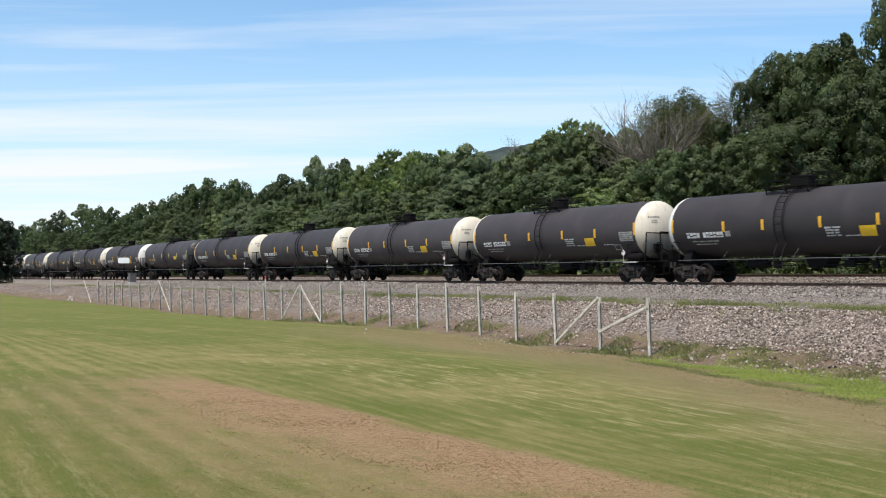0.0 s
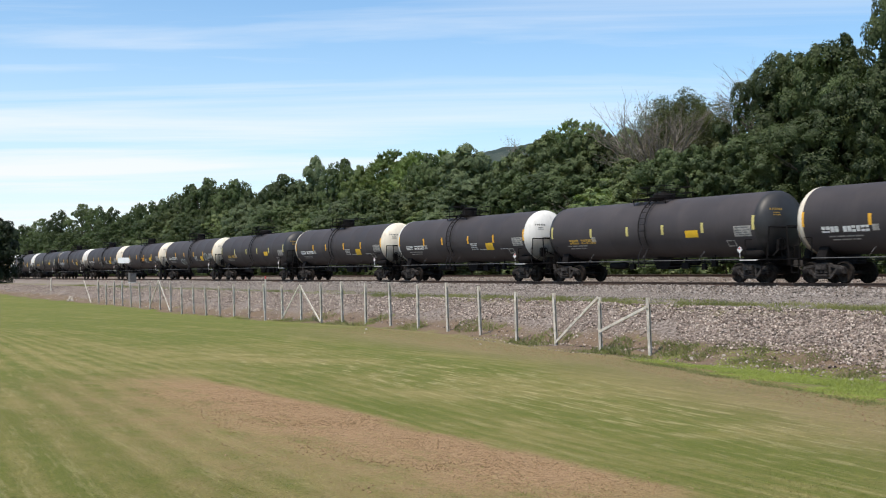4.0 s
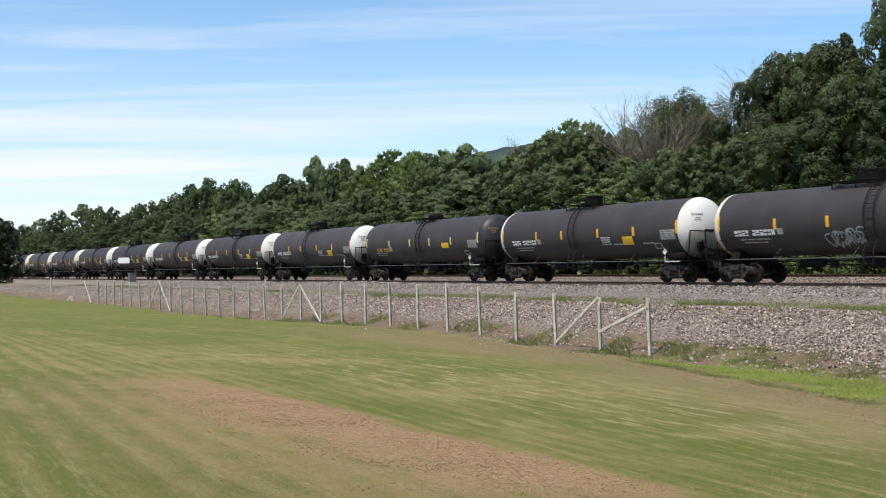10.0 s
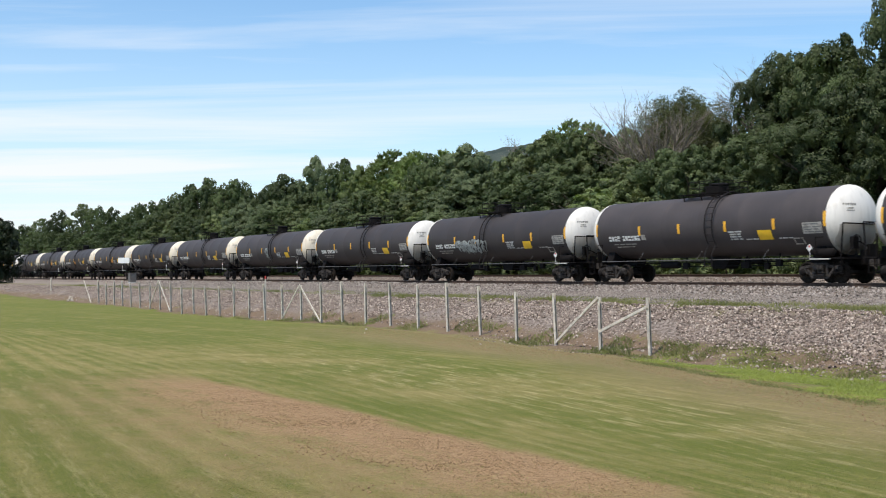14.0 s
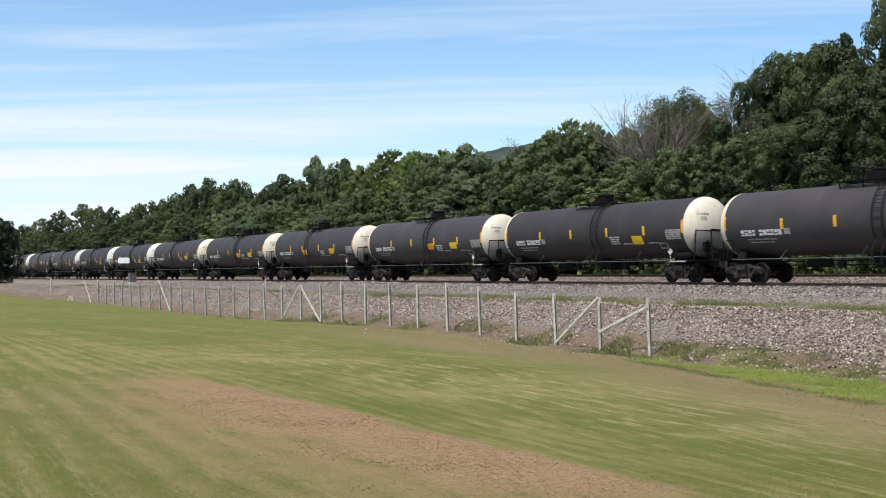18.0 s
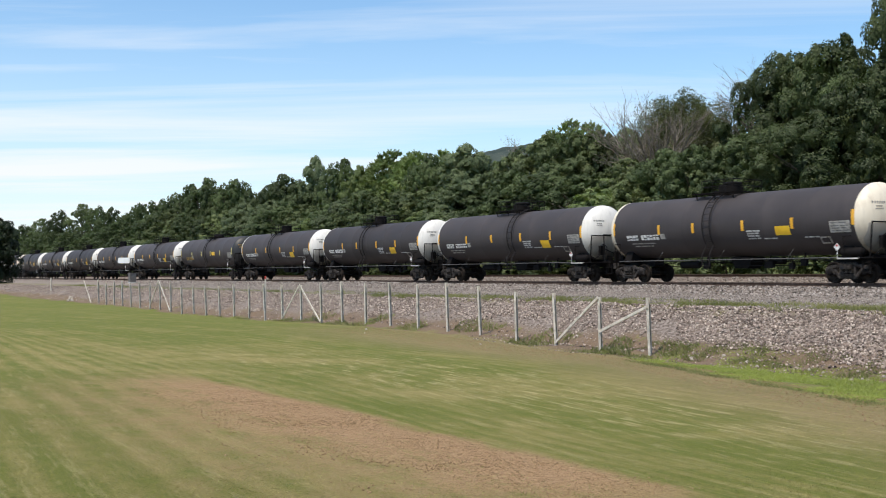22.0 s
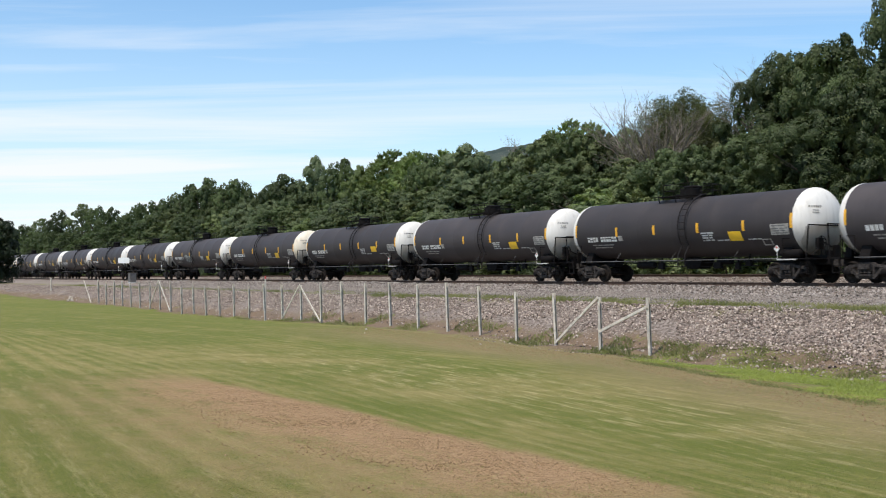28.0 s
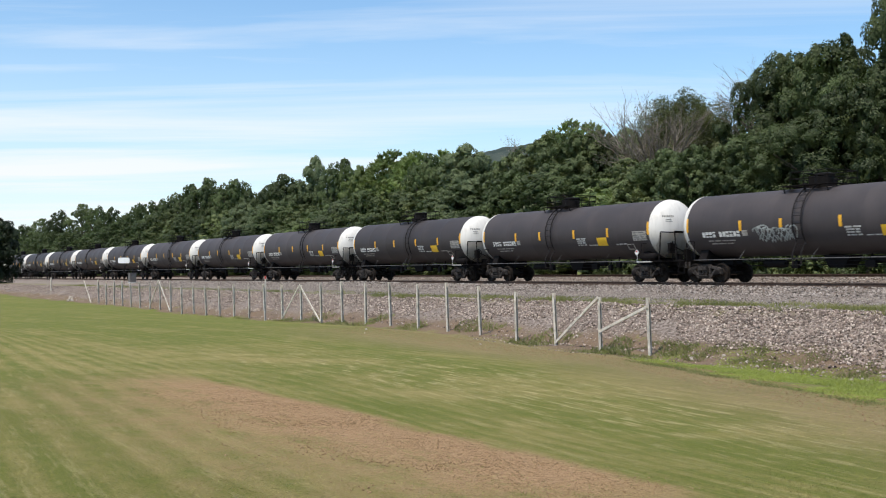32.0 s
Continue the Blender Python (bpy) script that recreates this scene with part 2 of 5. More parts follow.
LEAF_DARK = leaf("dark_green_leaf", (0.0484, 0.066, 0.0292), (0.1408, 0.168, 0.0734), 0.16)
LEAF_MID = leaf("mid_green_leaf", (0.0682, 0.088, 0.0389), (0.1892, 0.214, 0.095), 0.17)
LEAF_DEEP = leaf("deep_green_leaf", (0.034, 0.05, 0.02), (0.112, 0.142, 0.057), 0.15)
LEAF_MAPLE = leaf("maple_leaf", (0.027, 0.04, 0.0155), (0.096, 0.121, 0.046), 0.15)
LEAF_LIGHT = leaf("light_green_leaf", (0.135, 0.17, 0.07), (0.29, 0.33, 0.155), 0.32)
LEAF_GREY = leaf("greyish_green_leaf", (0.07, 0.092, 0.046), (0.165, 0.195, 0.104), 0.15)
LEAF_DULL = leaf("dull_olive_leaf", (0.085, 0.09, 0.043), (0.175, 0.178, 0.088), 0.2)
WEED = leaf("weed_leaf", (0.088, 0.1, 0.036), (0.2, 0.19, 0.08), 0.3, True)

BRIGHT_WEED = leaf("bright_weed_leaf", (0.1, 0.128, 0.027), (0.25, 0.282, 0.06), 0.2, True)
LEAF_BLACK = leaf("blackish_green_needle", (0.008, 0.014, 0.007), (0.024, 0.036, 0.016), 0.15)


def stones(name, tones):
    n = Nodes(name, 0.9)
    r = n.geo.outputs["Random Per Island"]
    c = n.mix(n.step(r, 0.05, 0.5), tones[0], tones[1])
    c = n.mix(n.step(r, 0.55, 0.98), c, tones[2])
    f = n.noise(n.world, 25, 3)
    n.bump(f, 0.3, 0.02)
    return n.colour(n.mix(n.step(f, 0.3, 0.7), n.mix(0.35, c, (0.06, 0.055, 0.05)), c))


STONE = stones("coarse_stone", ((0.12, 0.088, 0.072), (0.3, 0.23, 0.192), (0.58, 0.49, 0.415)))
BALLAST = stones("ballast_stone", ((0.14, 0.115, 0.1), (0.27, 0.23, 0.203), (0.44, 0.39, 0.35)))

SOIL_CLOD = rust("dry_soil_clod", (0.21, 0.136, 0.074), (0.37, 0.255, 0.145), 0.95)
STONE_PALE = plain("pale_stone", (0.4, 0.35, 0.29), 0.9, vary=0.35)


def lawn_colour(n):
    """Mown grass: broad patches, mowing rows that swing round the bare patch, thin pale lines of clippings, dry and lush spots."""
    p = n.xyz(n.world)
    x, y = p[0], p[1]
    fine = n.noise(n.world, 34, 5, 0.8)
    speck = n.noise(n.world, 90, 2, 0.6)
    patch = n.noise(n.world, 0.2, 7, 0.68, 0.8)
    # across the rows: they swing in an arc towards the track, and run straight south of the bare patch
    south = n.step(y, -31.0, -34.5)
    arc = n.m("MULTIPLY", n.m("POWER", n.m("ABSOLUTE", n.m("ADD", x, 34.0)), 2.0), 0.0042)
    slant = n.m("ADD", n.m("MULTIPLY", n.m("SUBTRACT", 1.0, south), arc), n.m("MULTIPLY", n.m("MULTIPLY", south, 0.075), n.m("ADD", x, 15.0)))
    bend = n.m("MULTIPLY", n.m("SUBTRACT", n.noise(n.world, 0.05, 2), 0.5), 0.5)
    row = n.m("ADD", n.m("ADD", y, slant), bend)
    wide = n.m("SINE", n.m("MULTIPLY", row, 11.2))
    broad = n.m("SINE", n.m("ADD", n.m("MULTIPLY", row, 2.3), 0.6))
    thin = n.noise(n.vec(n.m("MULTIPLY", x, 0.8), n.m("MULTIPLY", row, 3.6), 0.0), 1.0, 7, 0.7)
    hair = n.noise(n.vec(n.m("MULTIPLY", x, 1.1), n.m("MULTIPLY", row, 13.0), 4.0), 1.0, 5, 0.65)
    mottle = n.m("ADD", n.m("MULTIPLY", n.noise(n.world, 5.5, 9, 0.82), 0.5), n.m("MULTIPLY", n.noise(n.vec(n.m("MULTIPLY", x, 0.8), n.m("MULTIPLY", row, 1.6), 7.0), 1.0, 7, 0.75), 0.5))
    tone = n.m("ADD", n.m("ADD", n.m("MULTIPLY", patch, 0.84), n.m("MULTIPLY", broad, 0.03)), n.m("ADD", n.m("MULTIPLY", thin, 0.22), n.m("MULTIPLY", mottle, 0.62)))
    tone = n.m("ADD", tone, n.m("MULTIPLY", wide, n.m("ADD", 0.035, n.m("MULTIPLY", south, 0.05))))
    tone = n.m("SUBTRACT", tone, n.m("MULTIPLY", n.m("MULTIPLY", south, n.step(x, -8.0, -16.0)), 0.06))
    sweep = n.noise(n.vec(n.m("MULTIPLY", x, 0.055), n.m("MULTIPLY", row, 0.55), 9.0), 1.0, 6, 0.7)
    tone = n.m("ADD", tone, n.m("MULTIPLY", n.m("SUBTRACT", sweep, 0.5), n.m("MULTIPLY", n.step(x, -24.0, -40.0), 0.7)))
    # a lush band beyond the bare patch, a dry one towards the west, a pale one before the fence
    lush = n.m("MULTIPLY", n.step(n.m("ADD", y, n.m("MULTIPLY", n.m("SUBTRACT", patch, 0.5), 5.0)), -29.0, -31.0), n.m("MULTIPLY", n.step(y, -33.6, -32.6), n.step(x, -26.0, -19.0)))
    tone = n.m("SUBTRACT", tone, n.m("MULTIPLY", lush, 0.05))
    dry = n.m("MULTIPLY", n.step(x, -18.0, -27.0), n.m("MULTIPLY", n.step(x, -52.0, -34.0), n.m("MULTIPLY", n.step(y, -28.0, -31.0), n.step(y, -38.0, -35.5))))
    tone = n.m("ADD", tone, n.m("MULTIPLY", dry, 0.01))
    tone = n.m("SUBTRACT", tone, n.m("MULTIPLY", n.step(n.m("ADD", x, n.m("MULTIPLY", n.m("ADD", y, 28.0), -1.5)), -20.0, -45.0), 0.16))
    green = n.mix(n.step(tone, 0.65, 1.03), (0.127, 0.146, 0.025), (0.27, 0.226, 0.083))
    band = n.m("MULTIPLY", n.step(y, -31.5, -29.0), n.m("MULTIPLY", n.step(y, -24.5, -27.0), n.step(x, -32.0, -22.0)))
    lines = n.m("ADD", n.m("MULTIPLY", thin, 0.5), n.m("MULTIPLY", hair, 0.5))
    pale = n.m("MULTIPLY", n.step(lines, 0.5, 0.62), n.m("ADD", 0.3, n.m("MULTIPLY", band, 0.5)))
    green = n.mix(pale, green, (0.44, 0.375, 0.19))
    green = n.mix(n.m("MULTIPLY", n.step(n.m("ADD", n.m("MULTIPLY", fine, 0.6), n.m("MULTIPLY", speck, 0.4)), 0.53, 0.37), 0.62), green, (0.072, 0.08, 0.022))
    green = n.mix(n.m("MULTIPLY", n.step(speck, 0.58, 0.72), 0.3), green, (0.42, 0.38, 0.2))
    return green, fine, speck


def blade_material():
    n = Nodes("lawn_blade", 0.8, 0, 0.15)
    c = lawn_colour(n)[0]
    t = n.m("ADD", 0.72, n.m("MULTIPLY", n.geo.outputs["Random Per Island"], 0.65))
    nv = n.nt.nodes.new("ShaderNodeVectorMath")
    nv.inputs[1].default_value = (0, 0, 1.6)
    n.nt.links.new(n.geo.outputs["Normal"], nv.inputs[0])
    n.nt.links.new(nv.outputs[0], n.bsdf.inputs["Normal"])
    return n.colour(n.mix(1.0, c, n.vec(t, t, t), "MULTIPLY"))


LAWN_BLADE = blade_material()


def ground_material():
    """Lawn, weedy margin, stone bank, service track, ballast and wood floor on one sheet."""
    n = Nodes("ground", 0.95, 0, 0.2)
    p = n.xyz(n.world)
    x, y = p[0], p[1]
    wob = n.noise(n.world, 0.35, 5, 0.6)
    wob2 = n.noise(n.world, 1.6, 5, 0.65)
    edge = n.m("ADD", y, n.m("ADD", n.m("MULTIPLY", n.m("SUBTRACT", wob, 0.5), 2.4), n.m("MULTIPLY", n.m("SUBTRACT", wob2, 0.5), 1.2)))
    green, fine, speck = lawn_colour(n)
    # the bare patch: thin cut turf with brown thatch, and a bare strip before the fence
    soil = n.mix(n.step(n.noise(n.world, 16, 8, 0.85), 0.36, 0.62), (0.25, 0.152, 0.078), (0.405, 0.265, 0.148))
    soil = n.mix(n.m("MULTIPLY", n.step(n.noise(n.world, 30, 4, 0.7), 0.56, 0.68), 0.6), soil, (0.1, 0.066, 0.036))
    # it ends sharply along its north side, and thins out to the south and west
    swing = n.m("ADD", n.m("MULTIPLY", n.m("SUBTRACT", wob, 0.5), 1.1), n.m("MULTIPLY", n.m("SUBTRACT", wob2, 0.5), 0.7))
    py = n.m("ADD", y, swing)
    span = n.m("MULTIPLY", n.step(n.m("ADD", x, n.m("MULTIPLY", swing, 3.0)), -23.0, -16.5), n.step(n.m("ADD", x, swing), -5.8, -8.6))
    depth = n.m("MULTIPLY", n.step(py, -32.6, -33.15), n.m("ADD", n.m("MULTIPLY", n.step(py, -37.0, -33.6), 0.6), n.m("MULTIPLY", n.step(py, -35.3, -33.9), 0.4)))
    bare = n.m("MULTIPLY", span, depth)
    bare = n.m("MULTIPLY", bare, n.step(n.m("ADD", n.m("ADD", n.m("MULTIPLY", fine, 0.6), n.m("MULTIPLY", wob2, 0.5)), n.m("MULTIPLY", bare, 0.5)), 0.42, 0.82))
    tufts = n.noise(n.vec(n.m("MULTIPLY", x, 1.1), n.m("MULTIPLY", y, 2.6), 3.0), 1.0, 7, 0.75)
    bare = n.m("MULTIPLY", bare, n.m("SUBTRACT", 1.0, n.m("MULTIPLY", n.m("MULTIPLY", n.step(tufts, 0.5, 0.62), n.step(py, -33.4, -34.4)), 0.8)))
    run_off = n.m("ADD", edge, n.m("MULTIPLY", n.m("MAXIMUM", n.m("ADD", x, 22.5), 0.0), 0.4))
    strip = n.m("MULTIPLY", n.m("MULTIPLY", n.step(run_off, -25.2, -21.2), n.step(x, -50.0, -30.0)), n.m("ADD", 0.5, n.m("MULTIPLY", n.step(n.noise(n.world, 7, 9, 0.85), 0.4, 0.62), 0.45)))
    # thatch shows between the blades south of it
    thin_turf = n.m("MULTIPLY", n.m("MULTIPLY", n.step(x, -24.0, -14.0), n.step(x, -4.0, -8.0)), n.m("MULTIPLY", n.step(y, -33.0, -33.8), n.step(py, -38.2, -35.6)))
    thin_turf = n.m("MULTIPLY", thin_turf, n.m("MULTIPLY", n.step(n.m("ADD", n.m("MULTIPLY", fine, 0.6), n.m("MULTIPLY", wob2, 0.4)), 0.36, 0.62), 0.8))
    lawn = n.mix(thin_turf, green, (0.25, 0.18, 0.085))
    lawn = n.mix(strip, lawn, n.mix(n.step(n.noise(n.world, 12, 8, 0.85), 0.36, 0.62), (0.165, 0.118, 0.062), (0.285, 0.218, 0.118)))
    lawn = n.mix(bare, lawn, soil)
    # weedy margin at the foot of the bank
    weeds = n.mix(n.step(n.noise(n.world, 6, 5, 0.7), 0.3, 0.7), (0.07, 0.095, 0.02), (0.24, 0.27, 0.055))
    soil2 = n.mix(n.noise(n.world, 12, 5, 0.7), (0.115, 0.08, 0.053), (0.235, 0.168, 0.115))
    right = n.m("MULTIPLY", n.step(x, -25.5, -23.5), n.step(n.m("ADD", edge, n.m("MULTIPLY", n.m("ADD", x, 22.6), 0.42)), -20.3, -19.6))
    margin = n.mix(n.step(wob2, 0.42, 0.6), weeds, soil2)
    foot = n.mix(n.step(wob2, 0.3, 0.42), weeds, soil2)
    c = n.mix(n.step(edge, -18.6, -18.0), n.mix(right, lawn, n.mix(0.4, weeds, margin)), foot)
    # bank
    cell = n.cells(n.world, 13.0, "Color")
    cs = n.xyz(cell)
    rock = n.mix(n.step(cs[0], 0.1, 0.9), (0.13, 0.104, 0.088), (0.28, 0.235, 0.205))
    c = n.mix(n.step(edge, -17.3, -16.4), c, rock)
    # service track: compacted fines
    grit = n.mix(n.noise(n.world, 14, 6, 0.75), (0.15, 0.125, 0.105), (0.29, 0.245, 0.21))
    dusty = n.mix(n.step(wob, 0.4, 0.65), grit, (0.26, 0.22, 0.185))
    c = n.mix(n.step(edge, -14.9, -14.2), c, dusty)
    herb = n.m("MULTIPLY", n.m("MULTIPLY", n.step(edge, -15.2, -14.4), n.step(edge, -9.6, -12.4)), n.step(wob2, 0.38, 0.58))
    c = n.mix(herb, c, n.mix(wob, (0.13, 0.125, 0.045), (0.22, 0.195, 0.09)))
    c = n.mix(n.step(edge, -3.9, -3.4), c, rock)
    c = n.mix(n.step(edge, 8.4, 9.4), c, n.mix(wob2, (0.09, 0.12, 0.03), (0.17, 0.19, 0.06)))
    hgt = n.m("ADD", n.m("MULTIPLY", fine, 0.6), n.m("MULTIPLY", speck, 0.4))
    n.bump(hgt, 0.8, 0.035)
    return n.colour(c)


GROUND = ground_material()

# ---- ground ----
PROFILE = ((-4000, -1.2), (-60, -1.25), (-42, -1.33), (-18.4, -1.96), (-17.5, -1.84), (-14.9, -0.72), (-14.4, -0.66), (-3.6, -0.47), (-2.0, -0.2),
           (1.9, -0.2), (2.9, -0.12), (3.9, 0.19), (7.5, 0.2), (9.4, -0.3), (14, -0.2), (30, 0.4), (60, 3.0), (140, 9.0), (4000, 12.0))


def ground_z(x, y):
    ys, zs = [p[0] for p in PROFILE], [p[1] for p in PROFILE]
    z = float(np.interp(y, ys, zs))
    if -60 < y < -1.8 or y > 8.5:
        z += (0.03 if y < -15 else 0.09) * noise.noise((x * 0.13, y * 0.2, 3.1))
        if -18.6 < y < -14.6:
            z += 0.12 * noise.noise((x * 0.6, y * 0.6, 7.0))
    if -24 < y < -15:
        z += float(np.interp(x, (-90, -74, -67, -54, -46, -42, -36, -32, -29, -25, 0), (0.15, 0.08, -0.04, 0.03, 0.12, 0.17, 0.16, 0.06, -0.07, -0.09, -0.1))) * min(1.0, (y + 24) / 5) * min(1.0, (-15 - y) / 2)
    # the lawn rises towards the far west, where the bank runs out
    if y < -15 and x < -110:
        z += min(1.0, (-110 - x) / 60) * max(0.0, -0.85 - z) * 0.75
    return z


def build_ground():
    xs = np.unique(np.concatenate([np.linspace(-4000, -420, 12), np.linspace(-420, -120, 151), np.linspace(-120, 10, 260), np.linspace(10, 60, 26), np.linspace(60, 4000, 14)]))
    ys = np.unique(np.concatenate([np.linspace(-4000, -70, 10), np.linspace(-70, -44, 14), np.linspace(-44, -19, 64), np.linspace(-19, -14.4, 24), np.linspace(-14.4, -3.6, 24),
                                   np.array([p[0] for p in PROFILE if -4 < p[0] < 9.1], dtype=float), np.linspace(9, 60, 30), np.linspace(60, 300, 10), np.linspace(300, 4000, 10)]))
    v = np.array([(x, y, ground_z(x, y)) for y in ys for x in xs])
    nx, ny = len(xs), len(ys)
    i = np.arange(nx - 1)[None, :] + nx * np.arange(ny - 1)[:, None]
    f = np.stack([i, i + 1, i + nx + 1, i + nx], -1).reshape(-1, 4)
    return tagged(new("ground", raw_mesh("ground", v, f, GROUND, True)), "mown lawn below a stone bank and gravel service track", "ground", kind="structure")


build_ground()


def scatter_stones(name, n, xr, yr, size, material, seed, label, weight=None, foot=False):
    """Many loose stones as one mesh: each a squashed, skewed octahedron or cube-like lump."""
    rng = np.random.default_rng(seed)
    xs = xr[0] + (xr[1] - xr[0]) * rng.random(n) ** (weight or 1.0)
    ys = rng.uniform(*yr, n)
    base = np.array([(1, .1, -.3), (.1, 1, -.2), (-1, 0, -.3), (0, -1, -.25), (.55, .5, .75), (-.6, -.45, .8), (.4, -.55, .7)])
    tri = np.array([(0, 1, 4), (1, 2, 4), (2, 5, 4), (2, 3, 5), (3, 6, 5), (3, 0, 6), (0, 4, 6), (4, 5, 6)])
    if foot:                          # bare soil shows along the bank's foot
        keep = (ys > -16.55 + 0.5 * np.sin(xs * 0.9) + 0.4 * np.sin(xs * 2.3)) & (xs < -25) | (xs > -25) & (ys > -16.95 + 0.12 * np.sin(xs * 3.1) - 0.25 * np.maximum(xs + 20, 0)) | (rng.random(n) < 0.1)
        xs, ys = xs[keep], ys[keep]
        n = len(xs)
    V = np.empty((n, 7, 3))
    s = size[0] + (size[1] - size[0]) * rng.random(n) ** 2.2
    for k in range(n):
        q = Euler(rng.uniform(-1.1, 1.1, 2).tolist() + [rng.uniform(0, 6.28)]).to_matrix()
        b = base * (rng.uniform(0.65, 1.15, 3) * s[k]) * rng.uniform(0.75, 1.15, (7, 1))
        V[k] = b @ np.array(q).T + (xs[k], ys[k], ground_z(xs[k], ys[k]) + s[k] * 0.35)
    F = (tri[None] + 7 * np.arange(n)[:, None, None]).reshape(-1, 3)
    return tagged(new(name, raw_mesh(name, V.reshape(-1, 3), F, material)), label, "gravel", kind="stuff")


scatter_stones("bank_stones", 110000, (-15, -150), (-17.9, -14.4), (0.016, 0.054), STONE, 1, "coarse grey and tan broken stone on the bank", 1.6, True)
scatter_stones("foot_gravel", 4000, (-9, -34), (-19.0, -16.6), (0.008, 0.034), STONE, 4, "small loose gravel along the bank's foot", 1.3)
scatter_stones("shoulder_stones", 19000, (-20, -130), (-4.1, -1.7), (0.03, 0.085), BALLAST, 2, "grey crushed ballast on the track shoulder", 1.3)
scatter_stones("track_stones", 11000, (-24, -130), (2.7, 4.7), (0.03, 0.075), BALLAST, 3, "grey crushed ballast between the tracks", 1.3)

scatter_stones("service_track_gravel", 34000, (-18, -112), (-14.5, -4.0), (0.014, 0.045), BALLAST, 8, "fine grey and tan gravel on the service track", 1.3)


# ---- tracks ----
def build_track(y, z, label):
    track = tagged(new("railway_track"), label, "railway track", kind="structure")
    track.location = (0, y, z)
    prof = ((-0.075, -0.18), (0.075, -0.18), (0.075, -0.165), (0.012, -0.14), (0.012, -0.045), (0.037, -0.035), (0.037, -0.004), (0.03, 0), (-0.03, 0), (-0.037, -0.004), (-0.037, -0.035), (-0.012, -0.045), (-0.012, -0.14), (-0.075, -0.165))
    for side in (-0.755, 0.755):
        s = Shape()
        n = len(prof)
        v = [(x, side + a, b) for x in (-520, 160) for a, b in prof]
        s.add(v, [(i, (i + 1) % n, n + (i + 1) % n, n + i) for i in range(n)])
        part("rail", s, RAIL, track, "rusty steel rail")
        h = Shape().box((-180, side, -0.001), (680, 0.05, 0.006))
        part("running_surface", h, RAIL_TOP, track, "polished top of the rail")
    ties = Shape()
    rng = random.Random(4)
    for i in range(900):
        ties.box((-430 + i * 0.53, rng.uniform(-0.04, 0.04), -0.27), (0.23, 2.6, 0.18), Euler((0, 0, rng.uniform(-0.02, 0.02))).to_matrix())
    tagged(part("ties", ties, TIE, track, "dark creosoted wooden ties"), kind="stuff")
    return track


build_track(0.0, 0.0, "near railway track with rusty rails on grey ballast")
build_track(5.7, 0.4, "far raised railway track with rusty rails on ballast")


# ---- fence ----
def build_fence():
    fence = tagged(new("fence"), "row of weathered pale posts with diagonal braces, no wire", "fence")
    rng = random.Random(7)
    y0, step = -18.0, 2.243
    first = -24.9           # the post at the near end
    tops = (1.65, 1.63, 1.66, 1.65, 1.72, 1.8, 1.72, 1.75, 1.72, 1.8, 1.82, 1.68, 1.74, 1.86, 1.72, 1.76, 1.7, 1.66, 1.72, 1.68)
    place = []
    for i in range(29):
        x = first - i * step
        z = ground_z(x, y0)
        h = tops[i] if i < len(tops) else rng.uniform(1.65, 1.9)
        lean = rng.uniform(0.02, 0.075)
        top = Vector((x - 0.55 * lean * h, y0 - 0.85 * lean * h, z + h))
        place.append((Vector((x, y0, z)), top))
        foot, sh = Vector((x, y0, z - 0.3)), Shape()
        for o, w, d in (((-0.045, 0, 0), 0.012, 0.1), ((0, -0.046, 0), 0.1, 0.012), ((-0.02, 0.046, 0), 0.06, 0.012)):   # a channel, open to the east
            sh.beam(foot + Vector(o), top + Vector(o), w, d)
        part("post", sh, POST, fence)

    def brace(a, b):
        part("brace", Shape().beam(a + Vector((0, -0.07, 0)), b + Vector((0, -0.07, 0)), 0.085, 0.04), POST, fence)
    up = Vector((0, 0, 1))
    brace(place[0][0].lerp(place[0][1], 0.84), place[1][0].lerp(place[1][1], 0.36))
    brace(place[1][1], place[2][0] + up * 0.08)
    brace(place[11][1], place[10][0] + up * 0.05)
    brace(place[11][1], place[12][0] + up * 0.05)
    brace(place[21][1], place[20][0] + up * 0.05)
    brace(place[21][1], place[22][0] + up * 0.05)
    brace(place[28][0] + Vector((-4.6, 0, 1.75)), place[28][0] + Vector((-2.2, 0, 0.0)))
    return fence


build_fence()

# ---- the train ----
R_TANK, Z_TANK, HALF = 1.5, 2.71, 7.74       # shell radius, height of its axis, half its length between the head seams
GAUGE_HALF, R_WHEEL, BOGIE_X = 0.755, 0.457, 6.97
SPACING = 18.14


def on_shell(s, z, out=0.006):
    """A point on the shell's near side at s metres from the rear head seam and height z."""
    q = (z - Z_TANK) / R_TANK
    a = math.asin(max(-1, min(1, q)))
    return Vector((s - HALF, -(R_TANK + out) * math.cos(a), Z_TANK + (R_TANK + out) * math.sin(a)))


def patch(s0, s1, z0, z1, skew=0.0, shape=None, out=0.006, n=4):
    """A thin sheet that follows the shell."""
    sh = shape or Shape()
    v = []
    for o in (out, out - 0.005):
        for i in range(n + 1):
            z = z0 + (z1 - z0) * i / n
            for s in (s0, s1):
                v.append(on_shell(s + skew * (z - z0), z, o))
    m = 2 * (n + 1)
    f = [(2 * i, 2 * i + 1, 2 * i + 3, 2 * i + 2) for i in range(n)] + [(m + 2 * i, m + 2 * i + 2, m + 2 * i + 3, m + 2 * i + 1) for i in range(n)]
    rim = [0] + [2 * i + 1 for i in range(n + 1)] + [2 * i for i in range(n, 0, -1)]
    f += [(a, m + a, m + b, b) for a, b in zip(rim, rim[1:] + rim[:1])]
    return sh.add(v, f)


MESHES = {}


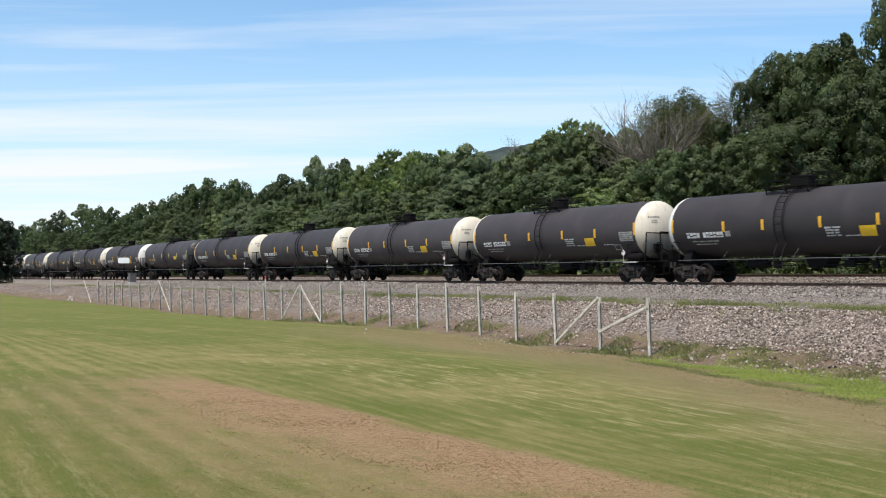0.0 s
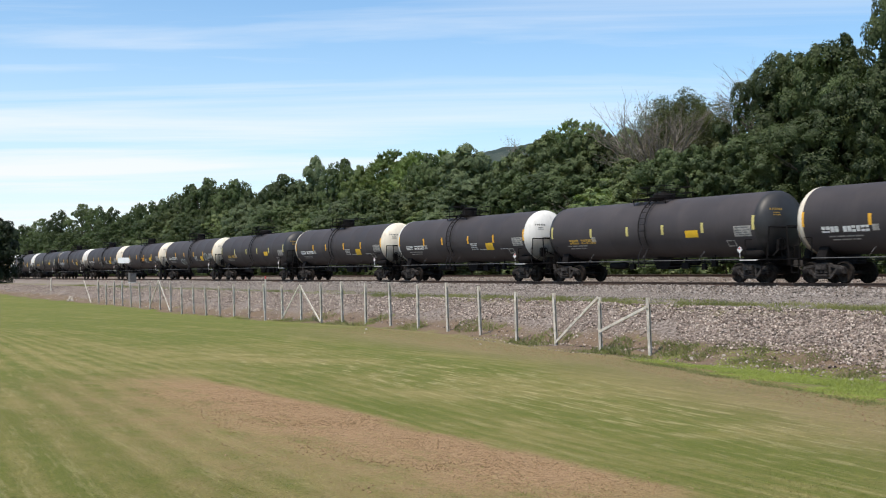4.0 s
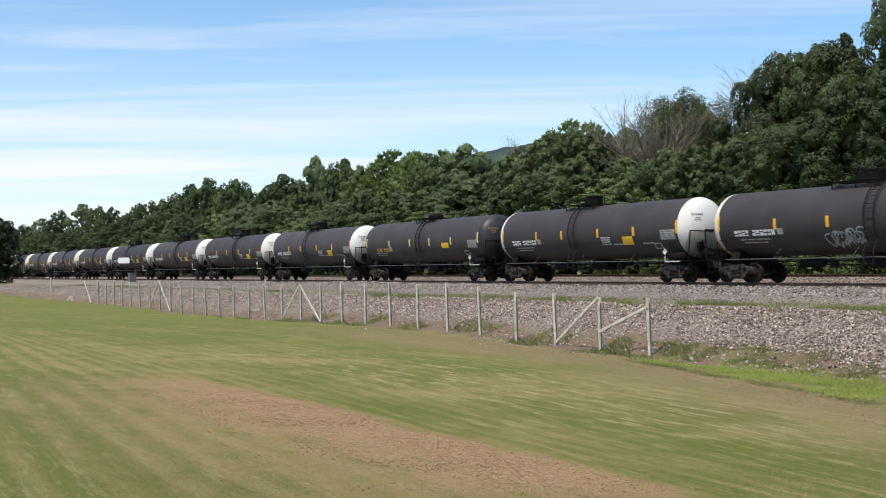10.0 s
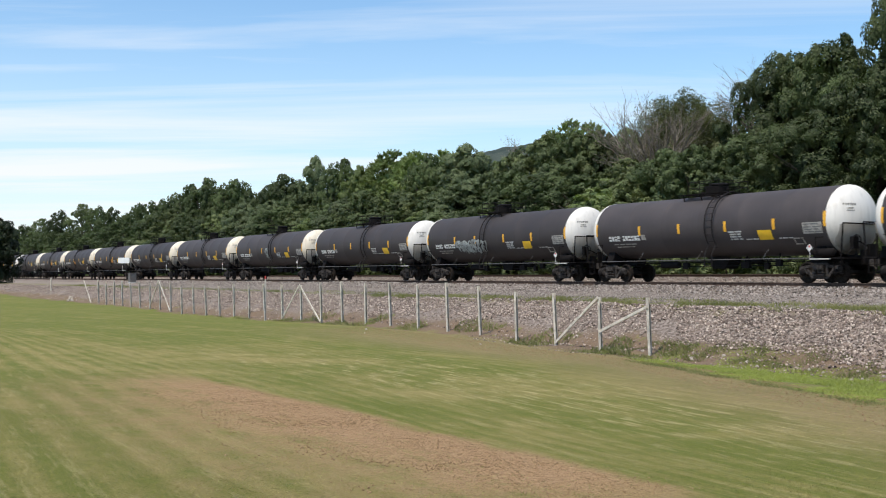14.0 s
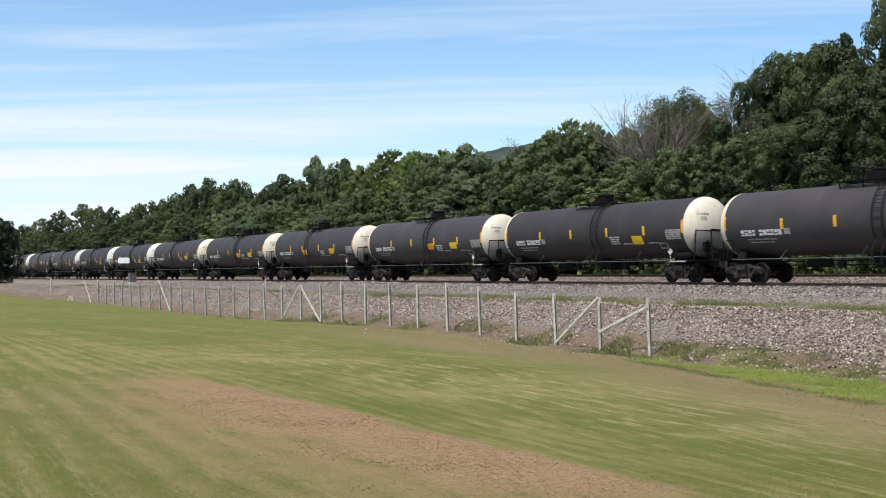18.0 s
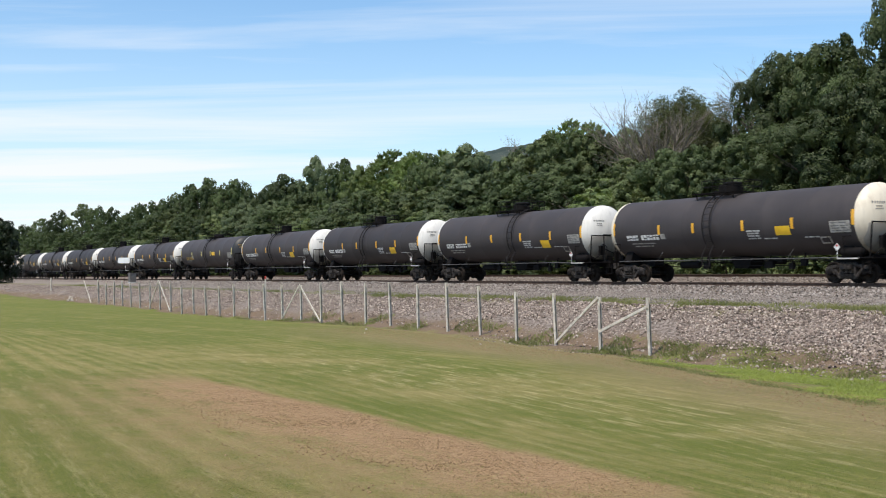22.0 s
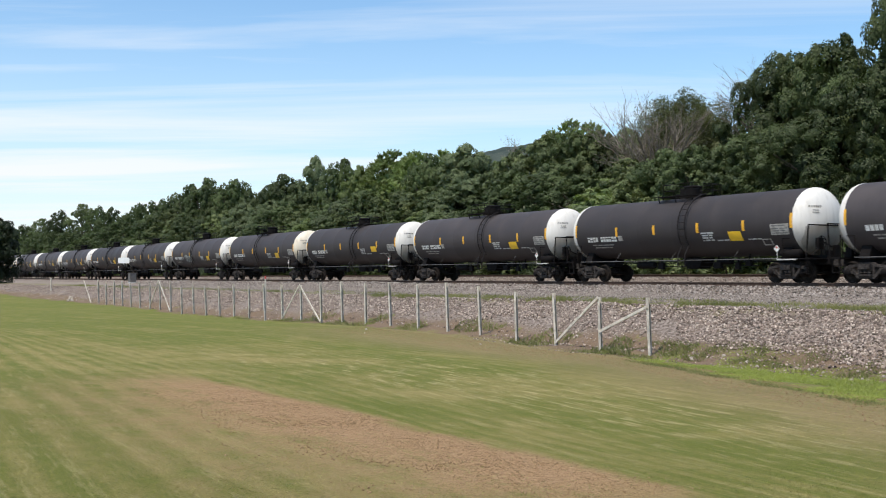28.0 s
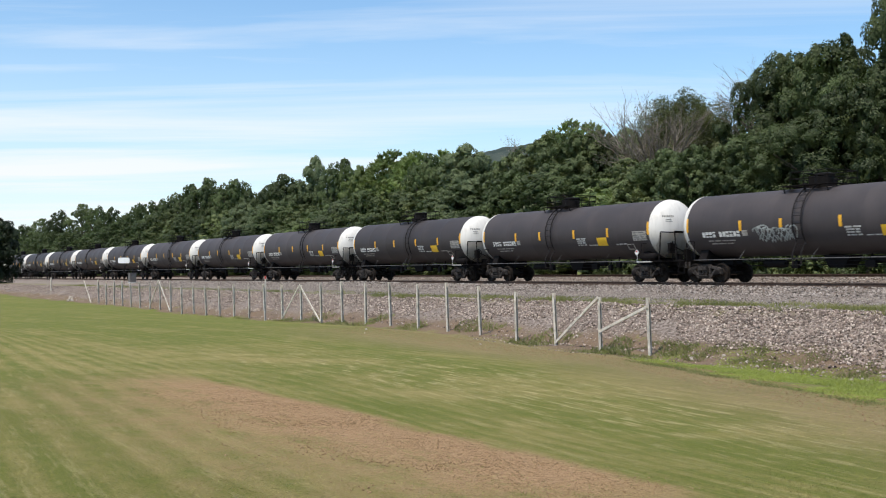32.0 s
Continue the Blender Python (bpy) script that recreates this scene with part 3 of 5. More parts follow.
def shared(key, make):
    if key not in MESHES:
        MESHES[key] = make()
    return MESHES[key]


def shell_mesh():
    prof = [(-HALF, R_TANK - 0.004)]
    for k in range(1, 6):
        x = -HALF + k * 2 * HALF / 6
        prof += [(x - 0.02, R_TANK - 0.004), (x, R_TANK - 0.002), (x + 0.02, R_TANK - 0.004)]
    prof.append((HALF, R_TANK - 0.004))
    return Shape().lathe(prof, 72, "x", (0, 0, Z_TANK)).mesh("shell", BLACK, True)


def head_mesh(side, material):
    prof = [(side * (HALF - 0.07), R_TANK + 0.003), (side * HALF, R_TANK + 0.003)]
    for k in range(1, 13):
        a = k / 12 * math.pi / 2
        prof.append((side * (HALF + 0.74 * math.sin(a)), max(0.01, R_TANK * math.cos(a))))
    return Shape().lathe(prof, 64, "x", (0, 0, Z_TANK)).mesh("head", material, True)


def side_frame(y):
    """A cast three-piece bogie side frame: arched top chord, tension members, columns and axle boxes, with open windows between."""
    s, f = Shape(), (0, -1, 0)
    top = [(-1.1, 0.6), (-0.85, 0.69), (-0.5, 0.71), (-0.34, 0.8), (0.34, 0.8), (0.5, 0.71), (0.85, 0.69), (1.1, 0.6)]
    for (x0, z0), (x1, z1) in zip(top, top[1:]):
        s.beam((x0, y, z0), (x1, y, z1), 0.12, 0.15, f)
    low = [(-0.72, 0.58), (-0.4, 0.24), (0.4, 0.24), (0.72, 0.58)]
    for (x0, z0), (x1, z1) in zip(low, low[1:]):
        s.beam((x0, y, z0), (x1, y, z1), 0.13, 0.15, f)
    o = -0.06 if y < 0 else 0.06
    for e in (-1, 1):
        s.beam((e * 0.37, y, 0.28), (e * 0.37, y, 0.8), 0.1, 0.17, f)
        s.box((e * 0.889, y + o * 0.4, 0.53), (0.36, 0.18, 0.2))
        s.beam((e * 1.08, y, 0.62), (e * 1.08, y, 0.38), 0.08, 0.15, f)
        s.beam((e * 0.7, y, 0.62), (e * 0.7, y, 0.38), 0.08, 0.15, f)
    s.box((0, y + o, 0.68), (0.54, 0.28, 0.2))
    s.box((0, y + o, 0.33), (0.66, 0.26, 0.07))
    return s


def springs(y):
    s = Shape()
    for i in (-0.2, 0.0, 0.2):
        for k in range(5):
            s.lathe(((0.40 + k * 0.065, 0.07), (0.43 + k * 0.065, 0.085), (0.455 + k * 0.065, 0.07)), 10, "z", (i, y - 0.09 if y < 0 else y + 0.09, 0))
    return s


def axle_cap(y):
    o = -1 if y < 0 else 1
    return Shape().lathe(((y + o * 0.03, 0.15), (y + o * 0.13, 0.15), (y + o * 0.17, 0.12), (y + o * 0.19, 0.06)), 14, "y", (0, 0, R_WHEEL))


def wheelset_mesh():
    s = Shape()
    s.bar((0, -1.02, 0), (0, 1.02, 0), 0.08, 12)
    for o in (-1, 1):
        g = GAUGE_HALF
        prof = [(o * (g - 0.06), R_WHEEL + 0.028), (o * (g - 0.03), R_WHEEL + 0.028), (o * (g - 0.02), R_WHEEL + 0.002), (o * (g + 0.075), R_WHEEL - 0.004), (o * (g + 0.08), R_WHEEL - 0.06), (o * (g + 0.02), R_WHEEL - 0.075), (o * (g + 0.005), 0.2), (o * (g + 0.06), 0.15), (o * (g + 0.06), 0.08)]
        s.lathe(prof, 28, "y")
        for k in range(6):
            a = k * math.tau / 6
            s.box((0.28 * math.cos(a), o * (g + 0.02), 0.28 * math.sin(a)), (0.06, 0.02, 0.06))
    return s.mesh("wheelset", WHEEL, True)


WHEELSETS = []


def add_bogie(car, x):
    bolster = Shape().box((0, 0, 0.62), (0.36, 2.0, 0.26)).lathe(((0.72, 0.2), (0.9, 0.2)), 16, "z")
    bogie = part("bogie", shared("bolster", lambda: bolster.mesh("bolster", STEEL)), STEEL, car, "grimy dark steel three-piece bogie")
    bogie.location = (x, 0, 0)
    for y in (-0.98, 0.98):
        part("side_frame", shared(("frame", y), lambda: side_frame(y).mesh("side_frame", STEEL)), STEEL, bogie)
        part("spring_nest", shared(("springs", y), lambda: springs(y).mesh("springs", STEEL)), STEEL, bogie)
        for dx in (-0.889, 0.889):
            part("axle_cap", shared(("cap", y), lambda: axle_cap(y).mesh("axle_cap", FITTING, True)), FITTING, bogie).location.x = dx
    for dx in (-0.889, 0.889):
        w = part("wheelset", shared("wheelset", wheelset_mesh), WHEEL, bogie)
        w.matrix_parent_inverse = Matrix.Translation((dx, 0, R_WHEEL))
        WHEELSETS.append(w)


def stile_mesh(s, d):
    """One curved stile of the ladder that hugs the shell from the side sill to the top platform."""
    path = [Vector((s - HALF + d, -1.62, 0.75)), Vector((s - HALF + d, -1.62, 1.3))]
    for k in range(2, 15):
        a = -0.95 + k * (2.45 / 14)
        path.append(Vector((s - HALF + d, -(R_TANK + 0.14) * math.cos(a), Z_TANK + (R_TANK + 0.14) * math.sin(a))))
    n, v = 6, []
    for i, p in enumerate(path):
        t = (path[min(i + 1, len(path) - 1)] - path[max(i - 1, 0)]).normalized()
        side = Vector((1, 0, 0))
        up = t.cross(side)
        v += [tuple(p + (side * math.cos(k * math.tau / n) + up * math.sin(k * math.tau / n)) * 0.032) for k in range(n)]
    f = [(i * n + k, i * n + (k + 1) % n, (i + 1) * n + (k + 1) % n, (i + 1) * n + k) for i in range(len(path) - 1) for k in range(n)]
    f += [tuple(range(n))[::-1], tuple(range(len(v) - n, len(v)))]
    return Shape().add(v, f).mesh("stile", LADDER)


def add_rungs(ladder, s):
    """Rungs between the ladder's stiles."""
    me = shared("rung", lambda: Shape().bar((-0.24, 0, 0), (0.24, 0, 0), 0.016, 5).mesh("rung", LADDER))
    spots = [(-1.62, z) for z in (0.78, 1.05)]
    for k in range(11):
        a = -0.7 + k * 0.205
        spots.append((-(R_TANK + 0.14) * math.cos(a), Z_TANK + (R_TANK + 0.14) * math.sin(a)))
    for y, z in spots:
        part("rung", me, LADDER, ladder).location = (s - HALF, y, z)


def platform_mesh():
    sh = Shape()
    top = Z_TANK + R_TANK
    for y in (-0.72, 0.72):
        for k in range(4):
            sh.box((0, y + (k - 1.5) * 0.13, top + 0.07), (2.7, 0.09, 0.03))
    for x in (-1.25, 1.25):
        for k in range(4):
            sh.box((x + (k - 1.5) * 0.1, 0, top + 0.075), (0.075, 1.2, 0.03))
    for x in (-1.2, 0, 1.2):
        for y in (-0.9, 0.9):
            sh.bar((x, y * 0.85, top - 0.32), (x, y, top + 0.07), 0.03, 5)
    return sh.mesh("walkway", FITTING)


def railing_mesh():
    sh = Shape()
    top = Z_TANK + R_TANK
    for x in (-0.75, 0.0, 0.75, 1.3):
        for y in (-0.95, 0.95):
            sh.bar((x, y, top - 0.1), (x, y, top + 0.66), 0.018, 5)
    for z in (0.36, 0.66):
        for y in (-0.95, 0.95):
            sh.bar((-0.75, y, top + z), (1.3, y, top + z), 0.018, 5)
        for x in (-0.75, 1.3):
            sh.bar((x, -0.95, top + z), (x, 0.95, top + z), 0.018, 5)
    return sh.mesh("railing", FITTING)


def housing_mesh(wide):
    sh = Shape()
    top = Z_TANK + R_TANK
    if wide:
        sh.lathe(((top - 0.05, 0.52), (top + 0.26, 0.52), (top + 0.3, 0.47), (top + 0.36, 0.44), (top + 0.4, 0.2)), 24, "z", (0.1, 0, 0))
    else:
        sh.lathe(((top - 0.05, 0.42), (top + 0.46, 0.42), (top + 0.49, 0.46), (top + 0.55, 0.46), (top + 0.6, 0.3)), 20, "z", (0.35, 0, 0))
        sh.box((-0.15, 0, top + 0.26), (0.5, 0.34, 0.5))
    return sh.mesh("manway", FITTING, True)


def valve_mesh(x, r, h):
    top = Z_TANK + R_TANK
    return Shape().lathe(((top - 0.05, r), (top + h * 0.7, r), (top + h * 0.72, r * 1.3), (top + h * 0.9, r * 1.3), (top + h, r * 0.5)), 10, "z", (x, 0, 0)).mesh("relief_valve", FITTING)


def sill_mesh(o):
    sh = Shape().box((o * 7.25, 0, 0.98), (2.9, 0.62, 0.34))
    return sh.box((o * 8.45, 0, 0.98), (0.3, 0.74, 0.4)).mesh("stub_sill", FITTING)


def bolster_mesh(o):
    """Body bolster with the saddle plates that carry the tank."""
    out = ((-1.15, 1.0), (1.15, 1.0), (1.15, 1.12), (0.96, 1.56), (0.86, 1.49), (0.4, 1.26), (-0.4, 1.26), (-0.86, 1.49), (-0.96, 1.56), (-1.15, 1.12))
    n = len(out)
    v = [(o * 6.97 + d, y, z) for d in (-0.25, 0.25) for y, z in out]
    return Shape().add(v, [tuple(range(n)), tuple(range(2 * n - 1, n - 1, -1))] + [(i, (i + 1) % n, n + (i + 1) % n, n + i) for i in range(n)]).mesh("body_bolster", FITTING)


def outlet_mesh():
    return Shape().lathe(((0.78, 0.1), (0.82, 0.16), (1.0, 0.16), (1.05, 0.28), (1.24, 0.3)), 16, "z").mesh("bottom_outlet", FITTING)


def brake_gear_mesh():
    sh = Shape()
    sh.lathe(((-0.55, 0.01), (-0.5, 0.16), (0.35, 0.16), (0.4, 0.01)), 14, "x", (2.6, -0.35, 1.0))
    return sh.bar((-6.0, -0.3, 0.96), (6.0, -0.3, 0.96), 0.025, 5).mesh("brake_cylinder", FITTING)


def sill_rail_mesh():
    sh = Shape()
    y = -1.56
    for o in (1, -1):
        sh.bar((-7.1, o * y, 1.06), (7.1, o * y, 1.06), 0.024, 6)
        for k in range(3):
            x = -4.2 + k * 4.2
            sh.bar((x + 0.16, o * -1.32, 1.5), (x, o * y, 1.06), 0.01, 5)
    return sh.mesh("side_rail", SILL)


def end_gear_mesh(o):
    """End platform with its hoop handrail, steps and coupler pocket, at the end o."""
    sh = Shape()
    sh.box((o * 8.28, 0, 1.05), (0.66, 2.94, 0.05))
    for y in (-1.3, 1.3):
        sh.pipe(((o * 7.15, y * 1.16, 1.2), (o * 7.15, y * 1.16, 1.95), (o * 7.55, y * 1.16, 1.95)), 0.022, 5)
        sh.bar((o * 8.44, y * 1.13, 1.05), (o * 8.56, y * 1.13, 2.5), 0.034, 6)
        sh.bar((o * 8.56, y * 0.52, 1.05), (o * 8.56, y * 0.52, 2.05), 0.03, 6)
        for z in (0.45, 0.75):
            sh.box((o * 8.2, y * 1.02, z), (0.42, 0.16, 0.03))
        for x in (-0.2, 0.2):
            sh.box((o * 8.2 + x, y * 1.05, 0.75), (0.03, 0.04, 0.64))
    sh.bar((o * 8.56, -1.47, 2.5), (o * 8.56, 1.47, 2.5), 0.034, 6)
    return sh.mesh("end_platform", FITTING)


def shield_mesh(o, material):
    """The half-height head shield: a dished plate that follows the lower half of the head."""
    nz, ny = 9, 12
    v = []
    for t in (0.035, 0.015):
        for i in range(nz):
            z = 1.24 + (2.47 - 1.24) * i / (nz - 1)
            w = min(1.22, math.sqrt(R_TANK ** 2 - (Z_TANK - z) ** 2) + 0.02)
            for k in range(ny):
                y = w * (2 * k / (ny - 1) - 1)
                rho = math.hypot(y, z - Z_TANK) / 1.53
                v.append((o * (HALF + t + 0.76 * math.sqrt(max(0.0, 1 - rho * rho))), y, z))
    m = nz * ny
    f = [(i * ny + k, i * ny + k + 1, (i + 1) * ny + k + 1, (i + 1) * ny + k) for i in range(nz - 1) for k in range(ny - 1)]
    f += [tuple(m + a for a in q[::-1]) for q in f]
    rim = list(range(ny)) + [i * ny + ny - 1 for i in range(1, nz)] + [(nz - 1) * ny + k for k in range(ny - 2, -1, -1)] + [i * ny for i in range(nz - 2, 0, -1)]
    f += [(b, a, m + a, m + b) for a, b in zip(rim, rim[1:] + rim[:1])]
    return Shape().add(v, f if o > 0 else [q[::-1] for q in f]).mesh("head_shield", material, True)


def coupler_mesh(o):
    sh = Shape()
    sh.box((o * 8.72, 0, 0.86), (0.5, 0.16, 0.2))
    sh.box((o * 8.98, -0.05 * o, 0.86), (0.22, 0.36, 0.3))
    sh.pipe(((o * 8.6, 0.3, 0.8), (o * 8.85, 0.32, 0.5), (o * 9.06, 0.3, 0.46)), 0.035, 6)
    return sh.mesh("coupler", STEEL)


def brake_wheel_mesh():
    sh = Shape()
    x, z = 8.66, 1.75
    for k in range(16):
        a, b = k * math.tau / 16, (k + 1) * math.tau / 16
        sh.bar((x, -0.75 + 0.27 * math.cos(a), z + 0.27 * math.sin(a)), (x, -0.75 + 0.27 * math.cos(b), z + 0.27 * math.sin(b)), 0.018, 5)
    for k in range(4):
        a = k * math.tau / 4
        sh.bar((x, -0.75, z), (x, -0.75 + 0.27 * math.cos(a), z + 0.27 * math.sin(a)), 0.013, 4)
    sh.box((x - 0.12, -0.75, z - 0.05), (0.2, 0.3, 0.5))
    return sh.mesh("brake_wheel", FITTING)


def reservoir_mesh():
    return Shape().lathe(((6.75, 0.05), (6.82, 0.15), (6.95, 0.18), (7.75, 0.18), (7.88, 0.15), (7.95, 0.05)), 16, "x", (0, -1.18, 1.3)).mesh("air_reservoir", FITTING, True)


def stand_mesh():
    """Levers, pipes and valve box on the leading end platform."""
    sh = Shape().box((8.57, 0.3, 1.36), (0.11, 0.42, 0.58)).box((8.56, -0.2, 1.24), (0.1, 0.36, 0.34)).box((8.56, 0.95, 1.22), (0.1, 0.3, 0.3))
    sh.pipe(((8.56, -1.25, 1.2), (8.57, -0.5, 1.75), (8.57, 0.2, 1.5), (8.57, 0.75, 2.05)), 0.026, 5)
    return sh.mesh("valve_stand", FITTING)


def glyph_bars(s0, s1, z0, z1, groups, material, rng):
    """Stencilled marks as rows of plain bars, a block for each place, some parted by a gap."""
    sh = Shape()
    w = (s1 - s0) / (sum(groups) + 0.9 * (len(groups) - 1))
    s, h = s0, z1 - z0
    for g in groups:
        for _ in range(g):
            a, b, cut = s + 0.05 * w, s + rng.uniform(0.84, 0.92) * w, rng.choice((0.0, 0.36, 0.5, 0.62))
            if cut:
                patch(a, b, z0, z0 + (cut - 0.1) * h, 0, sh, n=1), patch(a, b, z0 + (cut + 0.1) * h, z1, 0, sh, n=1)
            else:
                patch(a, b, z0 + 0.04 * h, z1 - 0.04 * h, 0, sh, n=1)
            s += w
        s += 0.9 * w
    return sh.mesh("stencil", material)


def text_lines(rows, material, out=0.006):
    """Small print: thin broken bars, (start, end, height of the line)."""
    sh = Shape()
    rng = random.Random(5)
    for s0, s1, z, h in rows:
        s = s0
        while s < s1 - 0.05:
            e = min(s1, s + rng.uniform(0.12, 0.5))
            patch(s, e, z, z + h, 0, sh, out, 1)
            s = e + 0.06
    return sh.mesh("small_print", material)


def spray_mesh(seed, s0, s1, z0, z1, fat):
    """Scrawled spray paint: looping ribbons that hug the shell."""
    rng = random.Random(seed)
    sh = Shape()
    n = max(4, int((s1 - s0) / 0.17))
    for k in range(n):
        c = s0 + (k + 0.5) * (s1 - s0) / n
        a, b = rng.uniform(0.14, 0.26), rng.uniform(0.3, 0.5) * (z1 - z0)
        t0, span, zc = rng.uniform(0, 6.28), rng.uniform(3.4, 6.0), (z0 + z1) / 2 + rng.uniform(-0.08, 0.08)
        m = 12
        ring = []
        for i in range(m + 1):
            t = t0 + span * i / m
            for d in (-fat, fat):
                ring.append(on_shell(c + (a + d) * math.cos(t) + 0.1 * math.sin(2 * t), zc + (b + d) * math.sin(t), 0.008 + 0.0015 * (k % 3)))
        sh.add(ring, [(2 * i, 2 * i + 1, 2 * i + 3, 2 * i + 2) for i in range(m)])
    return sh.mesh("graffiti", SPRAY)


def placard_mesh(o, k):
    """A diamond sign in a bracket near the car's end."""
    sh = Shape()
    x, z, r = o * 6.9, 1.5, 0.17 if k == 0 else 0.06
    y = -1.60 - 0.004 * k
    c = 0 if k == 0 else 0.06
    v = [(x - r, y, z + c), (x, y, z - r + c), (x + r, y, z + c), (x, y, z + r + c)]
    sh.add(v + [(a, b + 0.003, d) for a, b, d in v], [(0, 1, 2, 3), (7, 6, 5, 4), (0, 4, 5, 1), (1, 5, 6, 2), (2, 6, 7, 3), (3, 7, 4, 0)])
    if k == 0:
        sh.bar((x, y + 0.02, 1.06), (x, y + 0.02, 1.4), 0.012, 4)
    return sh.mesh("placard", STENCIL if k == 0 else RED)


def head_marks_mesh(dark):
    """Small stencilled bars on the leading head."""
    sh = Shape()
    for z, w, h in ((3.32, 0.62, 0.1), (3.16, 0.3, 0.05), (3.06, 0.36, 0.05)):
        for k in range(6):
            y = -0.75 + (k - 2.5) * w / 6
            q = 1 - (y * y + (z - Z_TANK) ** 2) / R_TANK ** 2
            x = HALF + 0.74 * math.sqrt(max(0, q)) + 0.012
            sh.box((x, y, z), (0.012, w / 6 * 0.75, h))
    return sh.mesh("head_stencil", STENCIL_GREY if not dark else STENCIL_GOLD)


A_TYPE = {"ladder": 8.6, "deck": 7.35, "bars": (3.53, 6.43, 9.55, 12.52)}
B_TYPE = {"ladder": 7.0, "deck": 6.8, "bars": (3.55, 5.97, 9.2, 12.12)}
C_TYPE = {"ladder": 7.9, "deck": 7.6, "bars": (3.6, 6.6, 9.3, 12.1)}
B_CARS = (0, 1, 2, 4, 6, 7, 12, 14, 17, 23, 25, 27, 28, 35, 36, 37, 40, 43)
C_CARS = (5, 8, 13, 29)
CREAM = (1, 2, 4, 7, 9, 10, 11, 19, 20, 21, 22, 23, 24, 25, 35, 3)
TWO_PANELS = (10, 22, 23, 24)
SPRAYED = {9: ((5.0, 6.6, 1.45, 2.2), (12.8, 14.1, 1.95, 2.7)), 11: ((6.35, 8.15, 1.5, 2.25), (12.6, 13.9, 1.7, 2.3)), 17: ((3.8, 7.2, 1.75, 2.55),), 19: ((7.35, 8.0, 1.75, 2.85),), 36: ((4.5, 6.75, 1.75, 2.6),)}
CARS = []


